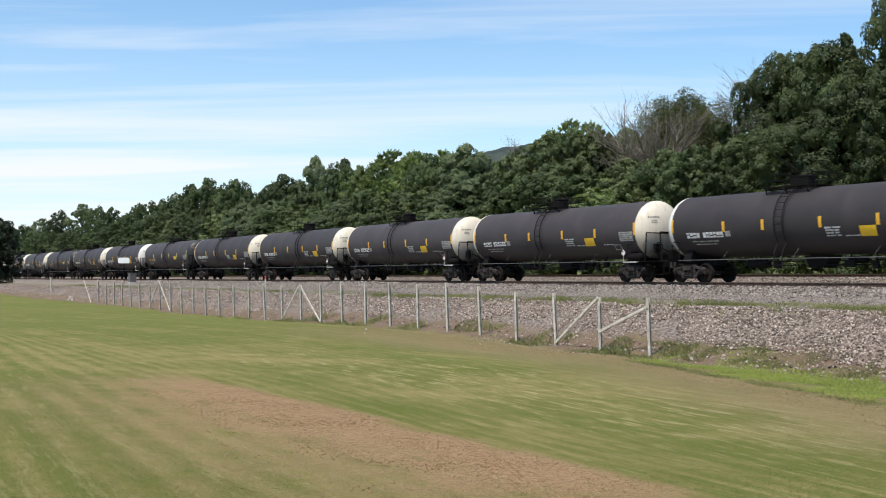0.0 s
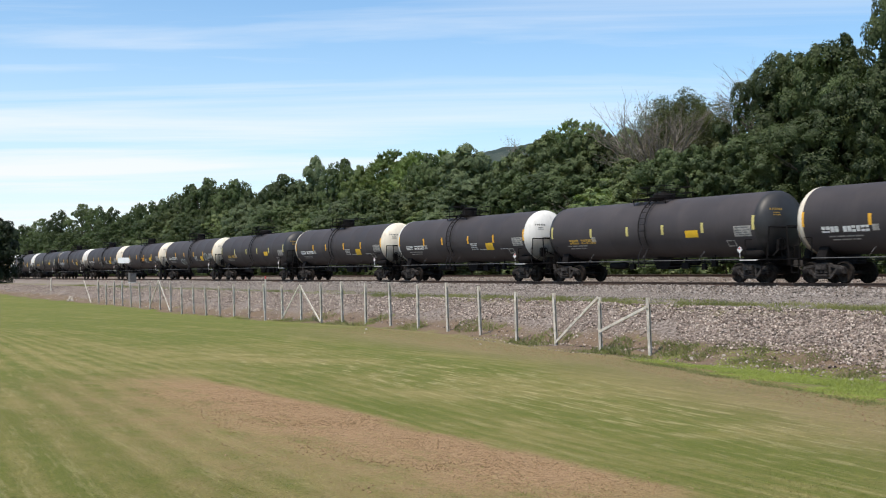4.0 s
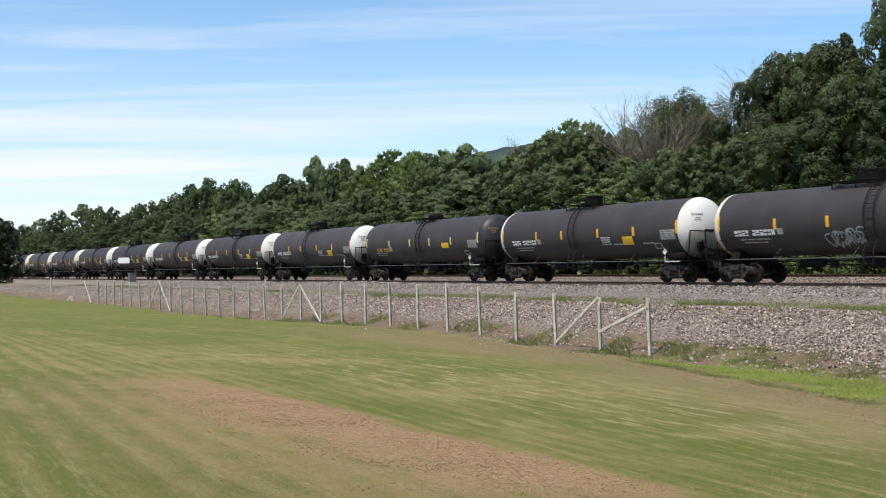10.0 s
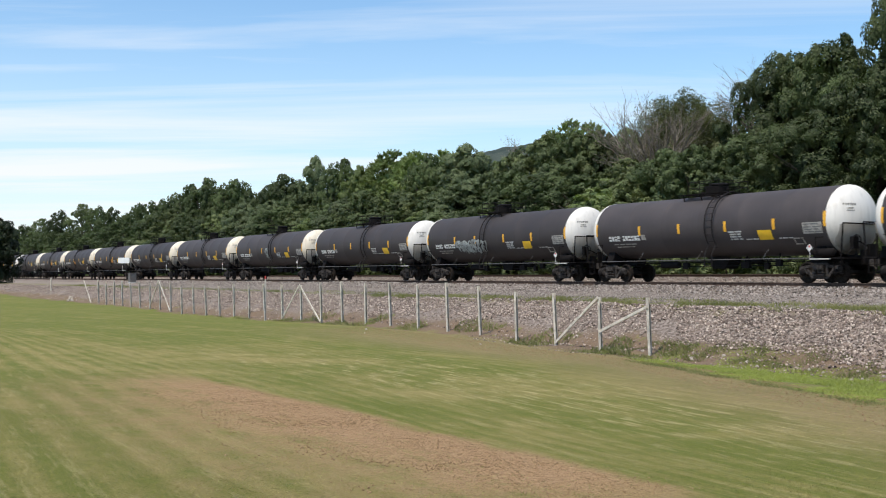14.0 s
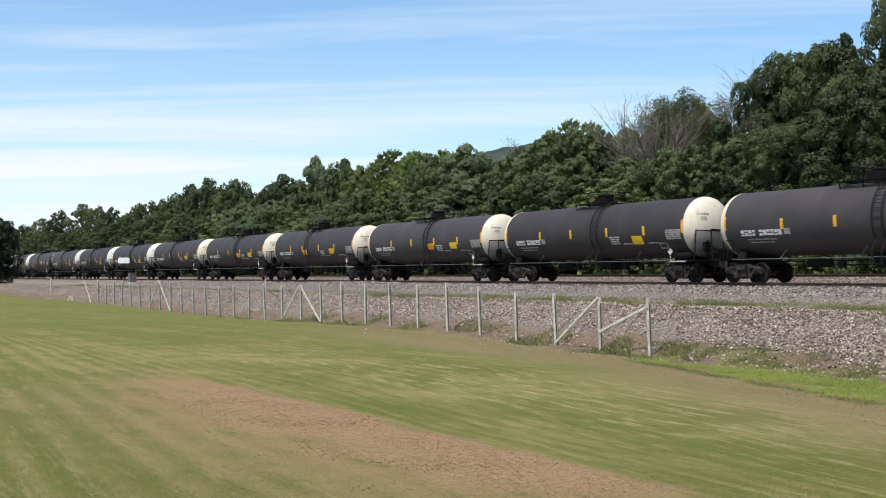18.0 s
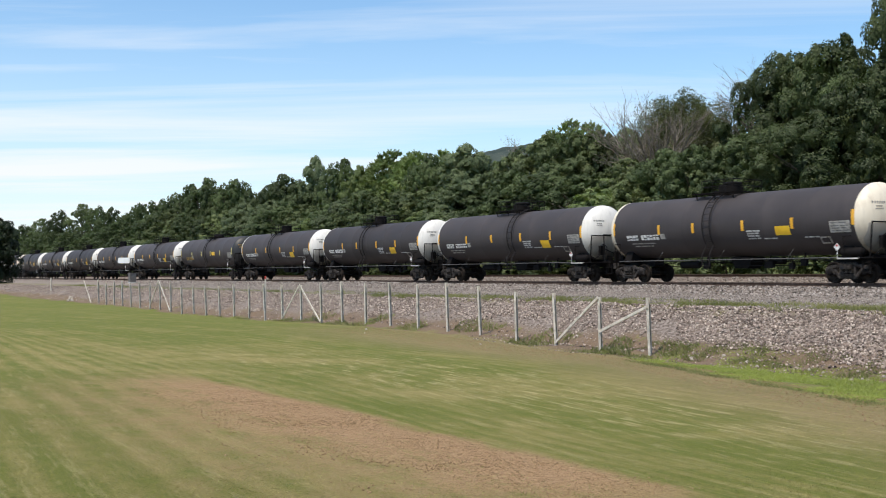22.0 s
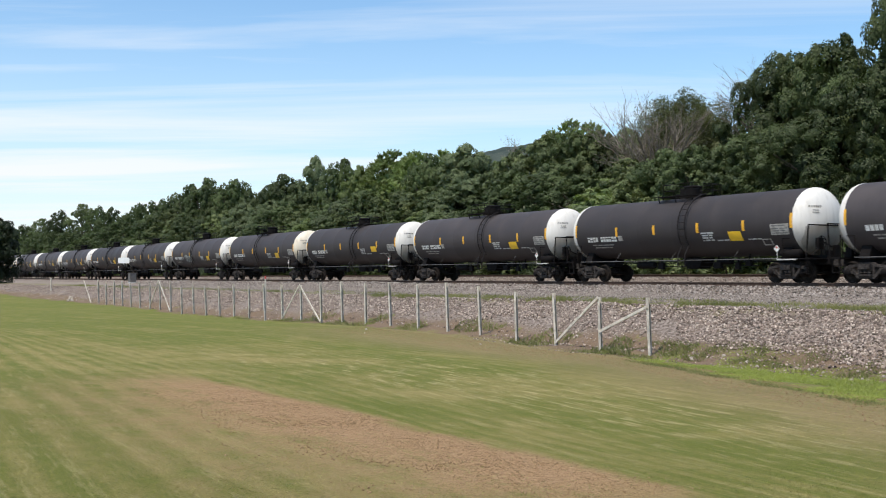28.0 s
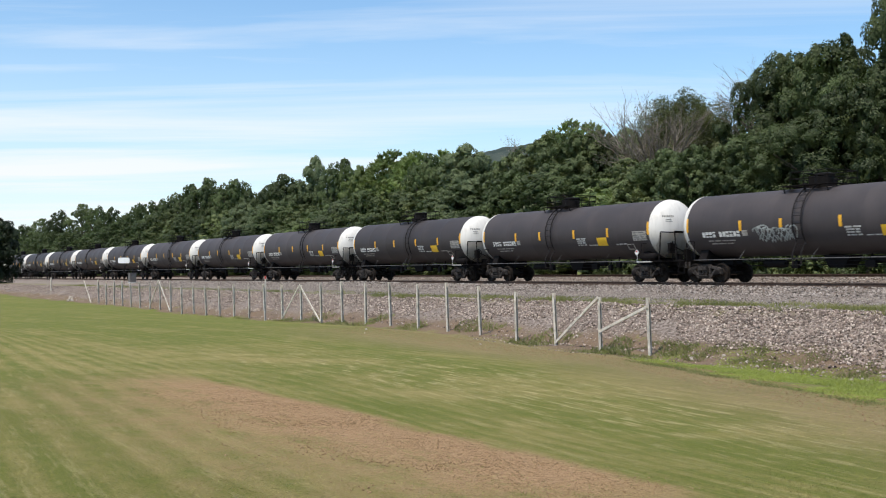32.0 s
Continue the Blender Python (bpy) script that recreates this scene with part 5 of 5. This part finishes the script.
# the wood's skyline, from the far west
plant("far", -315.3, 19, 14.2, 6.6)
plant("far_lime", -291.8, 19, 14.8, 5.3)
plant("far_dark", -269.5, 18, 15.8, 4.4)
plant("far_lime", -249.9, 19, 16.1, 5.9)
plant("far", -241.3, 20, 15.2, 4.3)
plant("far_dark", -223.5, 18, 14.0, 4.0)
plant("far", -217.4, 19, 12.5, 3.9)
plant("far", -209.4, 19, 14.0, 3.8)
plant("far_dark", -197.6, 18, 13.8, 3.2)
plant("far", -196.9, 20, 14.1, 3.6)
plant("maple", -186.1, 19, 14.3, 3.8)
plant("dark", -176.9, 18.5, 15.2, 4.2)
plant("dark", -170.2, 19, 15.7, 4.7)
plant("maple", -165.3, 20, 14.4, 3.4)
plant("dark", -156.5, 18.5, 14.5, 4.3)
plant("dark", -152.3, 19, 12.6, 2.9)
plant("maple", -146.0, 19, 12.6, 3.3)
plant("dark", -139.9, 19, 13.9, 4.2)
plant("maple", -132.5, 18, 12.5, 3.3)
plant("grey", -132.6, 20.5, 15.7, 3.3)
plant("dark", -122.9, 19.5, 14.4, 3.7)
plant("lime", -116.0, 18.5, 13.0, 3.1)
plant("feather", -111.7, 20, 14.3, 4.0)
plant("feather", -115.6, 21, 13.9, 3.0)
plant("feather", -106.4, 20, 13.8, 3.0)
plant("feather", -98.6, 21, 13.2, 3.0)
plant("feather", -108.9, 21, 13.5, 3.5)
plant("dark", -100.6, 18.5, 13.0, 3.2)
plant("feather", -102.4, 21.5, 13.5, 3.3)
plant("grey", -92.3, 18, 13.1, 4.6)
plant("lime", -97.8, 25, 12.0, 3.0)
plant("maple", -83.9, 18.5, 12.0, 4.4)
plant("fine", -80.8, 19, 12.9, 4.2)
plant("maple", -76.6, 18.5, 12.8, 4.1)
plant("feather", -88.2, 25, 14.2, 1.6)
plant("feather", -86.5, 26, 14.9, 3.1)
plant("feather", -82.9, 25.5, 14.3, 2.4)
plant("fine", -74.7, 20, 12.6, 3.3)
plant("maple", -79.1, 26, 11.9, 3.5)
plant("grey", -75.3, 26, 13.0, 3.9)
plant("grey", -77.2, 25, 13.1, 3.6)
plant("dull", -71.7, 25, 13.9, 4.0)
plant("dull", -67.4, 25, 13.5, 3.6)
plant("far_dark", -335.6, 19, 14.6, 5.5)
plant("far", -349.0, 19, 14.6, 5.5)
plant("far_dark", -366.0, 18, 15.0, 6.0)
plant("far", -322.0, 16, 13.0, 6.0)
# the tall maples at the east end
plant("bigdark", -54.9, 19.5, 15.6, 4.7)
plant("bigdark", -51.8, 20.5, 16.0, 4.9)
plant("bigdark", -55.4, 22, 16.0, 2.8)
plant("big", -51.6, 23, 15.2, 3.4)
plant("bigdark", -45.4, 21.5, 20.8, 4.5)
# out of view: added to close the wood and shape its light
plant("big", -38.5, 20.5, 17.0, 6.0)
plant("big", -51.2, 22, 16.3, 3.6)
plant("maple", -60.4, 22, 12.0, 2.6)
# lower trees before them
plant("lime", -65.3, 13.5, 7.7, 4.0)
plant("fine", -62.9, 14, 7.8, 3.3)
plant("dark", -61.4, 15.5, 9.6, 3.6)
plant("dark", -58.0, 15, 9.5, 3.1)
plant("maple", -56.1, 15.5, 9.3, 2.9)
plant("dark", -54.4, 16, 10.0, 3.4)
plant("big", -50.6, 15, 10.0, 3.9)
plant("bigdark", -47.3, 14.5, 10.5, 4.1)
plant("big", -46.9, 17, 12.9, 3.8)
plant("big", -44.3, 16.5, 13.1, 4.3)
# unseen as well, added for the light at the wood's east end
plant("bigdark", -37.5, 14.5, 10.0, 4.5)
plant("lime", -117.5, 12.5, 7.1, 2.8)
plant("dark", -80.5, 15, 9.6, 3.4)
plant("grey", -89.7, 14, 8.5, 3.6)
plant("lime", -90.7, 12.5, 6.8, 3.1)


def spread_green():
    """The undergrowth before the wood, its lower front trees, and the row that closes it behind."""
    rng = green_rng
    for y, share, gap in ((15.5, 0.76, 4.4), (13.2, 0.52, 4.0), (24.0, 0.86, 5.5)):
        x = -66.0 if y < 20 else -38.0
        while x > -345:
            far = x < -190
            kind = rng.choice(("far", "far_dark", "far", "far_lime")) if far or y > 20 else rng.choice(("maple", "dark", "fine", "fine", "maple", "dark", "grey"))
            top = 13.2 if x < -120 else 11.5
            plant(kind, x, y + rng.uniform(-0.7, 0.7), top * share * rng.uniform(0.85, 1.12), 4.6)
            x -= gap * rng.uniform(0.75, 1.25) * (1.5 if far else 1.0)
    x = -34.0
    while x > -68:
        s = rng.uniform(0.75, 1.15)
        set_thing(rng.choice(("shrub", "pale_shrub", "tall_shrub")), x, 13.4 + rng.uniform(-0.5, 0.6), rng.uniform(0, 360), (s, s, s))
        x -= rng.uniform(1.8, 2.6)
    x = -31.0
    while x > -330:
        s = rng.uniform(0.6, 1.1)
        set_thing(rng.choice(("shrub", "pale_shrub", "tall_shrub")), x, 11.2 + rng.uniform(-0.7, 0.9), rng.uniform(0, 360), (s, s, s))
        x -= rng.uniform(2.6, 3.6) + (rng.uniform(2.0, 5.0) if rng.random() < 0.4 else 0.0)


spread_green()


def dying_tree():
    """The half-dead tree: bare limbs fanned out from a low fork, with a dome of thin fine olive leaves round and behind them."""
    tree = dead_tree(41, -66.2, 19.0, 7.9, 20, 5.8, (-1.5, 0.9), 0.085, "half-dead tree with bare twigs and thin olive leaves")
    rng = np.random.default_rng(46)
    n = 260000
    d = unit(rng.normal(size=(n, 3)))
    d[:, 2] = np.abs(d[:, 2])
    q = rng.random(n) ** 0.45
    lump = np.array([noise.noise(Vector(v) * 3.1) for v in d])
    q *= 1.0 + 0.13 * lump
    across, deep, up = d[:, 0] * q * 5.6 + 2.3, d[:, 1] * q * 2.6 - 2.9, d[:, 2] * q * 7.7 + 7.2
    # thinner to the west, where only twigs stand out
    keep = rng.random(n) < np.clip(0.62 + 0.17 * across, 0.12, 1.0) * np.clip(0.6 + 1.3 * np.array([noise.noise((a * 0.9, b * 0.9, c * 0.9)) for a, b, c in zip(across, deep, up)]), 0.2, 1)
    at = across[:, None] * np.array(EAST) + deep[:, None] * np.array(NEAR) + up[:, None] * np.array((0, 0, 1))
    nor = at - (np.array(EAST) * 1.4 - np.array(NEAR) * 2.5 + np.array((0, 0, 7.5)))
    nor = unit(nor) + rng.normal(size=at.shape) * 0.7
    part("crown", leaf_mesh("crown", at[keep], nor[keep], rng.uniform(0.045, 0.095, n)[keep], LEAF_DULL, rng), LEAF_DULL, tree, "thin dull olive foliage")


dying_tree()
dead_tree(42, -59.6, 22.2, 11.8, 15, 3.5, (-1.0, 0.05), 0.04, "bare dead tree among leafy ones")
dead_tree(43, -91.4, 23.5, 10.4, 9, 3.7, (-0.6, 0.5), 0.035, "thin bare dead tree at the edge of the wood")
dead_tree(44, -97.0, 23.0, 10.6, 6, 2.9, (-0.5, 0.5), 0.03, "thin bare dead tree at the edge of the wood")
dead_tree(45, -67.2, 12.6, 4.2, 6, 2.6, (-1.3, 0.3), 0.03, "dry bare shrub before the leafy wood", 2)


# ---- the far hill ----
def build_hill():
    n = Nodes("wooded_hill", 1.0, 0, 0.1)
    f = n.noise(n.world, 0.02, 6, 0.7)
    n.bump(f, 1.0, 12.0)
    m = n.colour(n.mix(n.step(f, 0.35, 0.65), (0.034, 0.05, 0.046), (0.066, 0.084, 0.074)))
    c = EYE + (Vector((-0.73, 0.68, 0))).normalized() * 2600
    side = Vector((0.68, 0.73, 0)).normalized()
    deep = Vector((-0.73, 0.68, 0)).normalized()
    v, nx, ny = [], 280, 16
    for j in range(ny):
        for i in range(nx):
            a, b = -1400 + 2800 * i / (nx - 1), -500 + 1000 * j / (ny - 1)
            h = (314 - 26 * max(0.0, (-a - 270) / 205) ** 1.5 - 40 * max(0.0, (a - 200) / 500) ** 2) * max(0, 1 - (b / 500) ** 2) + 5 * noise.noise((a * 0.012, b * 0.012, 0)) + 5 * noise.noise((a * 0.07, b * 0.02, 3)) - 3
            p = c + side * a + deep * b
            v.append((p.x, p.y, h))
    i = np.arange(nx - 1)[None, :] + nx * np.arange(ny - 1)[:, None]
    tagged(new("backdrop", raw_mesh("hill", np.array(v), np.stack([i, i + 1, i + nx + 1, i + nx], -1).reshape(-1, 4), m, True)), "distant wooded hill", "hill", kind="structure")


build_hill()


# ---- things by the track ----
def build_cabinet():
    x, y = -128.5, -4.2
    z = ground_z(x, y)
    c = tagged(new("signal_cabinet"), "small grey metal signal cabinet on a concrete foot beside the track", "cabinet")
    c.location = (x, y, z)
    part("body", Shape().box((0, 0, 0.62), (0.82, 0.7, 1.0)), CABINET, c)
    part("lid", Shape().box((0, 0, 1.15), (0.92, 0.8, 0.07)), CABINET, c)
    part("foot", Shape().box((0, 0, 0.05), (0.9, 0.78, 0.2)), GREY_STEP, c, "concrete foot")
    part("door", Shape().box((0.05, -0.365, 0.6), (0.58, 0.03, 0.8)), CABINET, c)


build_cabinet()


def build_sign():
    x, y = -121.7, -7.0
    z = ground_z(x, y)
    s = tagged(new("sign"), "blank white rounded sign on a thin dark post beside the track", "sign")
    s.location = (x, y, z)
    w, h, r = 0.62, 0.3, 0.12
    pts = []
    for cx, cz, a0 in ((w - r, h - r, 0), (-w + r, h - r, 90), (-w + r, -h + r, 180), (w - r, -h + r, 270)):
        for k in range(5):
            a = radians(a0 + k * 22.5)
            pts.append((cx + r * math.cos(a), cz + r * math.sin(a)))
    n = len(pts)
    sh = Shape().add([(a, d, b + 2.55) for d in (-0.02, 0.02) for a, b in pts], [tuple(range(n)), tuple(range(2 * n - 1, n - 1, -1))] + [(i, (i + 1) % n, n + (i + 1) % n, n + i) for i in range(n)])
    part("panel", sh, SIGN, s, "blank white panel").rotation_euler.z = radians(55)
    part("post", Shape().bar((0, 0.05, -0.3), (0, 0.05, 2.6), 0.03, 8), FITTING, s)


build_sign()



# ---- the dark tree at the west end of the lawn ----
g = make_tree(51, 9.0, LEAF_BLACK, "dark dense tree at the west end of the lawn", h=10.6, low=0.0, k=40, fat=0.17, sprays=14, per=50, size=(0.1, 0.18), core=60)
g["group"] = "trees by the lawn"
g.location = (-160.5, -15.2, -0.9)


# ---- weeds and grass ----
def blades(name, pts, height, width, material, seed, label, lean=0.5):
    """Grass or weed blades, one thin three-corner leaf each, on the ground."""
    rng = np.random.default_rng(seed)
    n = len(pts)
    base = np.array([(x, y, ground_z(x, y) - 0.01) for x, y in pts])
    h = (height[0] + (height[1] - height[0]) * rng.random(n) ** 1.6)[:, None]
    t = rng.uniform(0, 6.283, n)
    side = np.stack([np.cos(t), np.sin(t), np.zeros(n)], 1) * (width * rng.uniform(0.6, 1.4, n))[:, None]
    tip = base + np.stack([rng.normal(size=n) * lean, rng.normal(size=n) * lean, np.ones(n)], 1) * h
    V = np.stack([base - side, base + side, tip], 1).reshape(-1, 3)
    return tagged(new(name, raw_mesh(name, V, np.arange(3 * n).reshape(n, 3), material)), label, "grass", kind="stuff")


def clumped(n, xr, yr, seed, scale, cut, bias=1.0):
    """Places inside a rectangle, thick in clumps."""
    rng, out = random.Random(seed), []
    while len(out) < n:
        x, y = xr[0] + (xr[1] - xr[0]) * rng.random() ** bias, rng.uniform(*yr)
        if noise.noise((x * scale, y * scale, seed)) > cut:
            out.append((x, y))
    return out


blades("brow_weeds", clumped(16000, (-16, -120), (-14.6, -11.2), 61, 0.5, 0.12, 1.3), (0.02, 0.15), 0.016, WEED, 1, "thin green and dry weeds along the service track")
blades("margin_weeds", [p for p in clumped(130000, (-25, -6), (-25.5, -16.9), 62, 0.4, -0.12) if p[1] + 0.42 * (p[0] + 22.6) > -19.9], (0.01, 0.055), 0.014, BRIGHT_WEED, 2, "bright green weeds at the foot of the stone bank", 0.9)
blades("toe_weeds", clumped(8000, (-26, -8), (-18.6, -16.7), 68, 1.1, 0.1), (0.02, 0.12), 0.014, WEED, 7, "dark green weeds where the stones meet the soil", 0.8)
# the darker weed colour draws the shadow line below the turf's step
blades("turf_edge_weeds", [(x, -20.1 - 0.42 * (x + 22.6) + y) for x, y in clumped(5000, (-24, -6), (-0.25, 0.35), 69, 0.9, -0.1)], (0.015, 0.06), 0.012, WEED, 8, "ragged weeds, dark for the shadow along the dug strip's edge", 0.8)
blades("bank_top_weeds", clumped(15000, (-16, -50), (-14.9, -13.0), 67, 0.8, 0.28), (0.02, 0.22), 0.011, WEED, 6, "green weed clumps along the top of the bank", 0.7)
blades("foot_weeds", clumped(5000, (-24, -60), (-18.6, -16.9), 63, 0.5, 0.12, 1.3), (0.04, 0.2), 0.02, WEED, 3, "scattered weeds along the foot of the bank", 0.8)
blades("far_verge_weeds", clumped(12000, (-34, -200), (8.6, 11.5), 64, 0.4, -0.2, 1.3), (0.1, 0.6), 0.04, WEED, 4, "tall grass and weeds along the far track")


# ---- loose stones at the foot of the bank ----
def loose_stones():
    rng = random.Random(9)
    for k in range(34):
        x, y = rng.uniform(-27, -14), rng.uniform(-18.4, -17.0)
        if k > 22:
            x, y = rng.uniform(-40, -14), rng.uniform(-21.5, -18.3)
        s = rng.uniform(0.02, 0.062)
        if k > 28:
            x, y = -98.6 + rng.uniform(-1.4, 1.4), -17.5 + rng.uniform(-0.5, 0.4)
            s = rng.uniform(0.1, 0.2)
        sh = Shape().lathe([(-s * 0.6, s * 0.5), (-s * 0.1, s), (s * 0.5, s * 0.8), (s * 0.8, s * 0.35)], 7, "z")
        sh.v = [tuple(c * rng.uniform(0.8, 1.2) for c in p) for p in sh.v]
        ob = tagged(new("loose_stone", sh.mesh("loose_stone", STONE_PALE)), "pale broken stone lying at the bank's foot", "stone", "loose stones")
        ob.matrix_basis = pose(x, y, ground_z(x, y) + s * 0.3, rng.uniform(-15, 15), rng.uniform(-15, 15), rng.uniform(0, 360))


loose_stones()


# ---- the white marker at the west end of the fence ----
def marker():
    x, y = -114.4, -16.0
    m = tagged(new("marker_post"), "short white marker post on the bank beyond the fence", "post")
    m.location = (x, y, ground_z(x, y))
    part("post", Shape().bar((0, 0, -0.2), (-0.05, 0, 1.3), 0.06, 8), POST, m, smooth=True)


marker()


def marker_pole():
    x, y = -54.55, -17.82
    m = tagged(new("marker_pole"), "white pole with a red cap standing in the fence row", "pole")
    m.location = (x, y, ground_z(x, y))
    part("pole", Shape().bar((0, 0, -0.2), (-0.04, 0, 2.06), 0.042, 10), POST, m, smooth=True)
    part("cap", Shape().bar((-0.04, 0, 2.06), (-0.045, 0, 2.22), 0.046, 10, 0.04), RED, m, "red painted cap", True)


marker_pole()


# ---- short grass of the near lawn, and clods on the bare patch ----
def near_lawn():
    rng, pts = random.Random(77), []
    while len(pts) < 380000:
        d = 8.0 + 34 * rng.random() ** 2.1
        a = PHI + radians(rng.uniform(-22.5, 22.5))
        x, y = EYE.x - d * math.cos(a), EYE.y + d * math.sin(a)
        worn = -22 < x < -6.5 and -36.5 < y < -32.9 + 0.5 * noise.noise((x * 0.6, y * 0.6, 2))
        if y < -19.8 - 0.4 * max(x + 22.5, 0) and (not worn or rng.random() < 0.1 + 0.25 * max(0, -33.4 - y)):
            pts.append((x, y))
    blades("lawn_grass", pts, (0.008, 0.024), 0.0065, LAWN_BLADE, 5, "short mown yellowish green grass", 2.4)


near_lawn()


def clods():
    rng = np.random.default_rng(12)
    n = 20000
    strip = 14000                     # the rest lie along the bare strip before the bank
    x = -12.8 + 6.3 * rng.uniform(-1, 1, n)
    y = -32.9 - 2.6 * np.abs(rng.normal(size=n) * 0.32 + 0.3) + 0.15 * rng.normal(size=n)
    keep = rng.random(n) < np.clip((x + 20.0) / 6.0, 0.1, 1.0)
    x, y, n = x[keep], y[keep], int(keep.sum())
    thick = np.array([noise.noise((a * 0.8, b * 1.6, 5)) for a, b in zip(x, y)])
    s = (0.004 + 0.009 * rng.random(n) ** 3) * np.clip(0.9 + 0.8 * thick, 0.4, 1.4)
    u = -7.0 - 34 * rng.random(strip) ** 1.4
    x, y = np.concatenate([x, u]), np.concatenate([y, -19.2 - 0.42 * np.maximum(u + 22.6, 0) - 2.4 * rng.random(strip) ** 1.6])
    s = np.concatenate([s, 0.004 + 0.014 * rng.random(strip) ** 3])
    n += strip
    base = np.array([(1, 0, 0), (0, 1, 0), (-1, 0, 0), (0, -1, 0), (0, 0, 1), (0, 0, -1)])
    tri = np.array([(0, 1, 4), (1, 2, 4), (2, 3, 4), (3, 0, 4), (1, 0, 5), (2, 1, 5), (3, 2, 5), (0, 3, 5)])
    c = np.stack([x, y, [ground_z(a, b) for a, b in zip(x, y)] + s * 0.3], 1)
    V = base[None] * s[:, None, None] * rng.uniform(0.6, 1.3, (n, 6, 1)) + c[:, None, :]
    F = (tri[None] + 6 * np.arange(n)[:, None, None]).reshape(-1, 3)
    tagged(new("soil_clods", raw_mesh("soil_clods", V.reshape(-1, 3), F, SOIL_CLOD)), "dry brown clods on the bare patch of lawn", "soil", kind="stuff")


clods()


def motions():
    """The train rolls east along the near track; every wheelset turns with it."""
    for i, car in enumerate(CARS):
        walk(car, [(t, pose(place(i) + gone, 0, 0)) for t, gone in RUN])
    first = WHEELSETS[0]
    walk(first, [(k / FPS, Matrix.Rotation(run(k / FPS) / R_WHEEL, 4, "Y")) for k in range(32 * FPS + 1)])
    for w in WHEELSETS[1:]:
        w.rotation_mode = "QUATERNION"
        keys = w.animation_data_create()
        keys.action = first.animation_data.action
        keys.action_slot = first.animation_data.action_slot


motions()
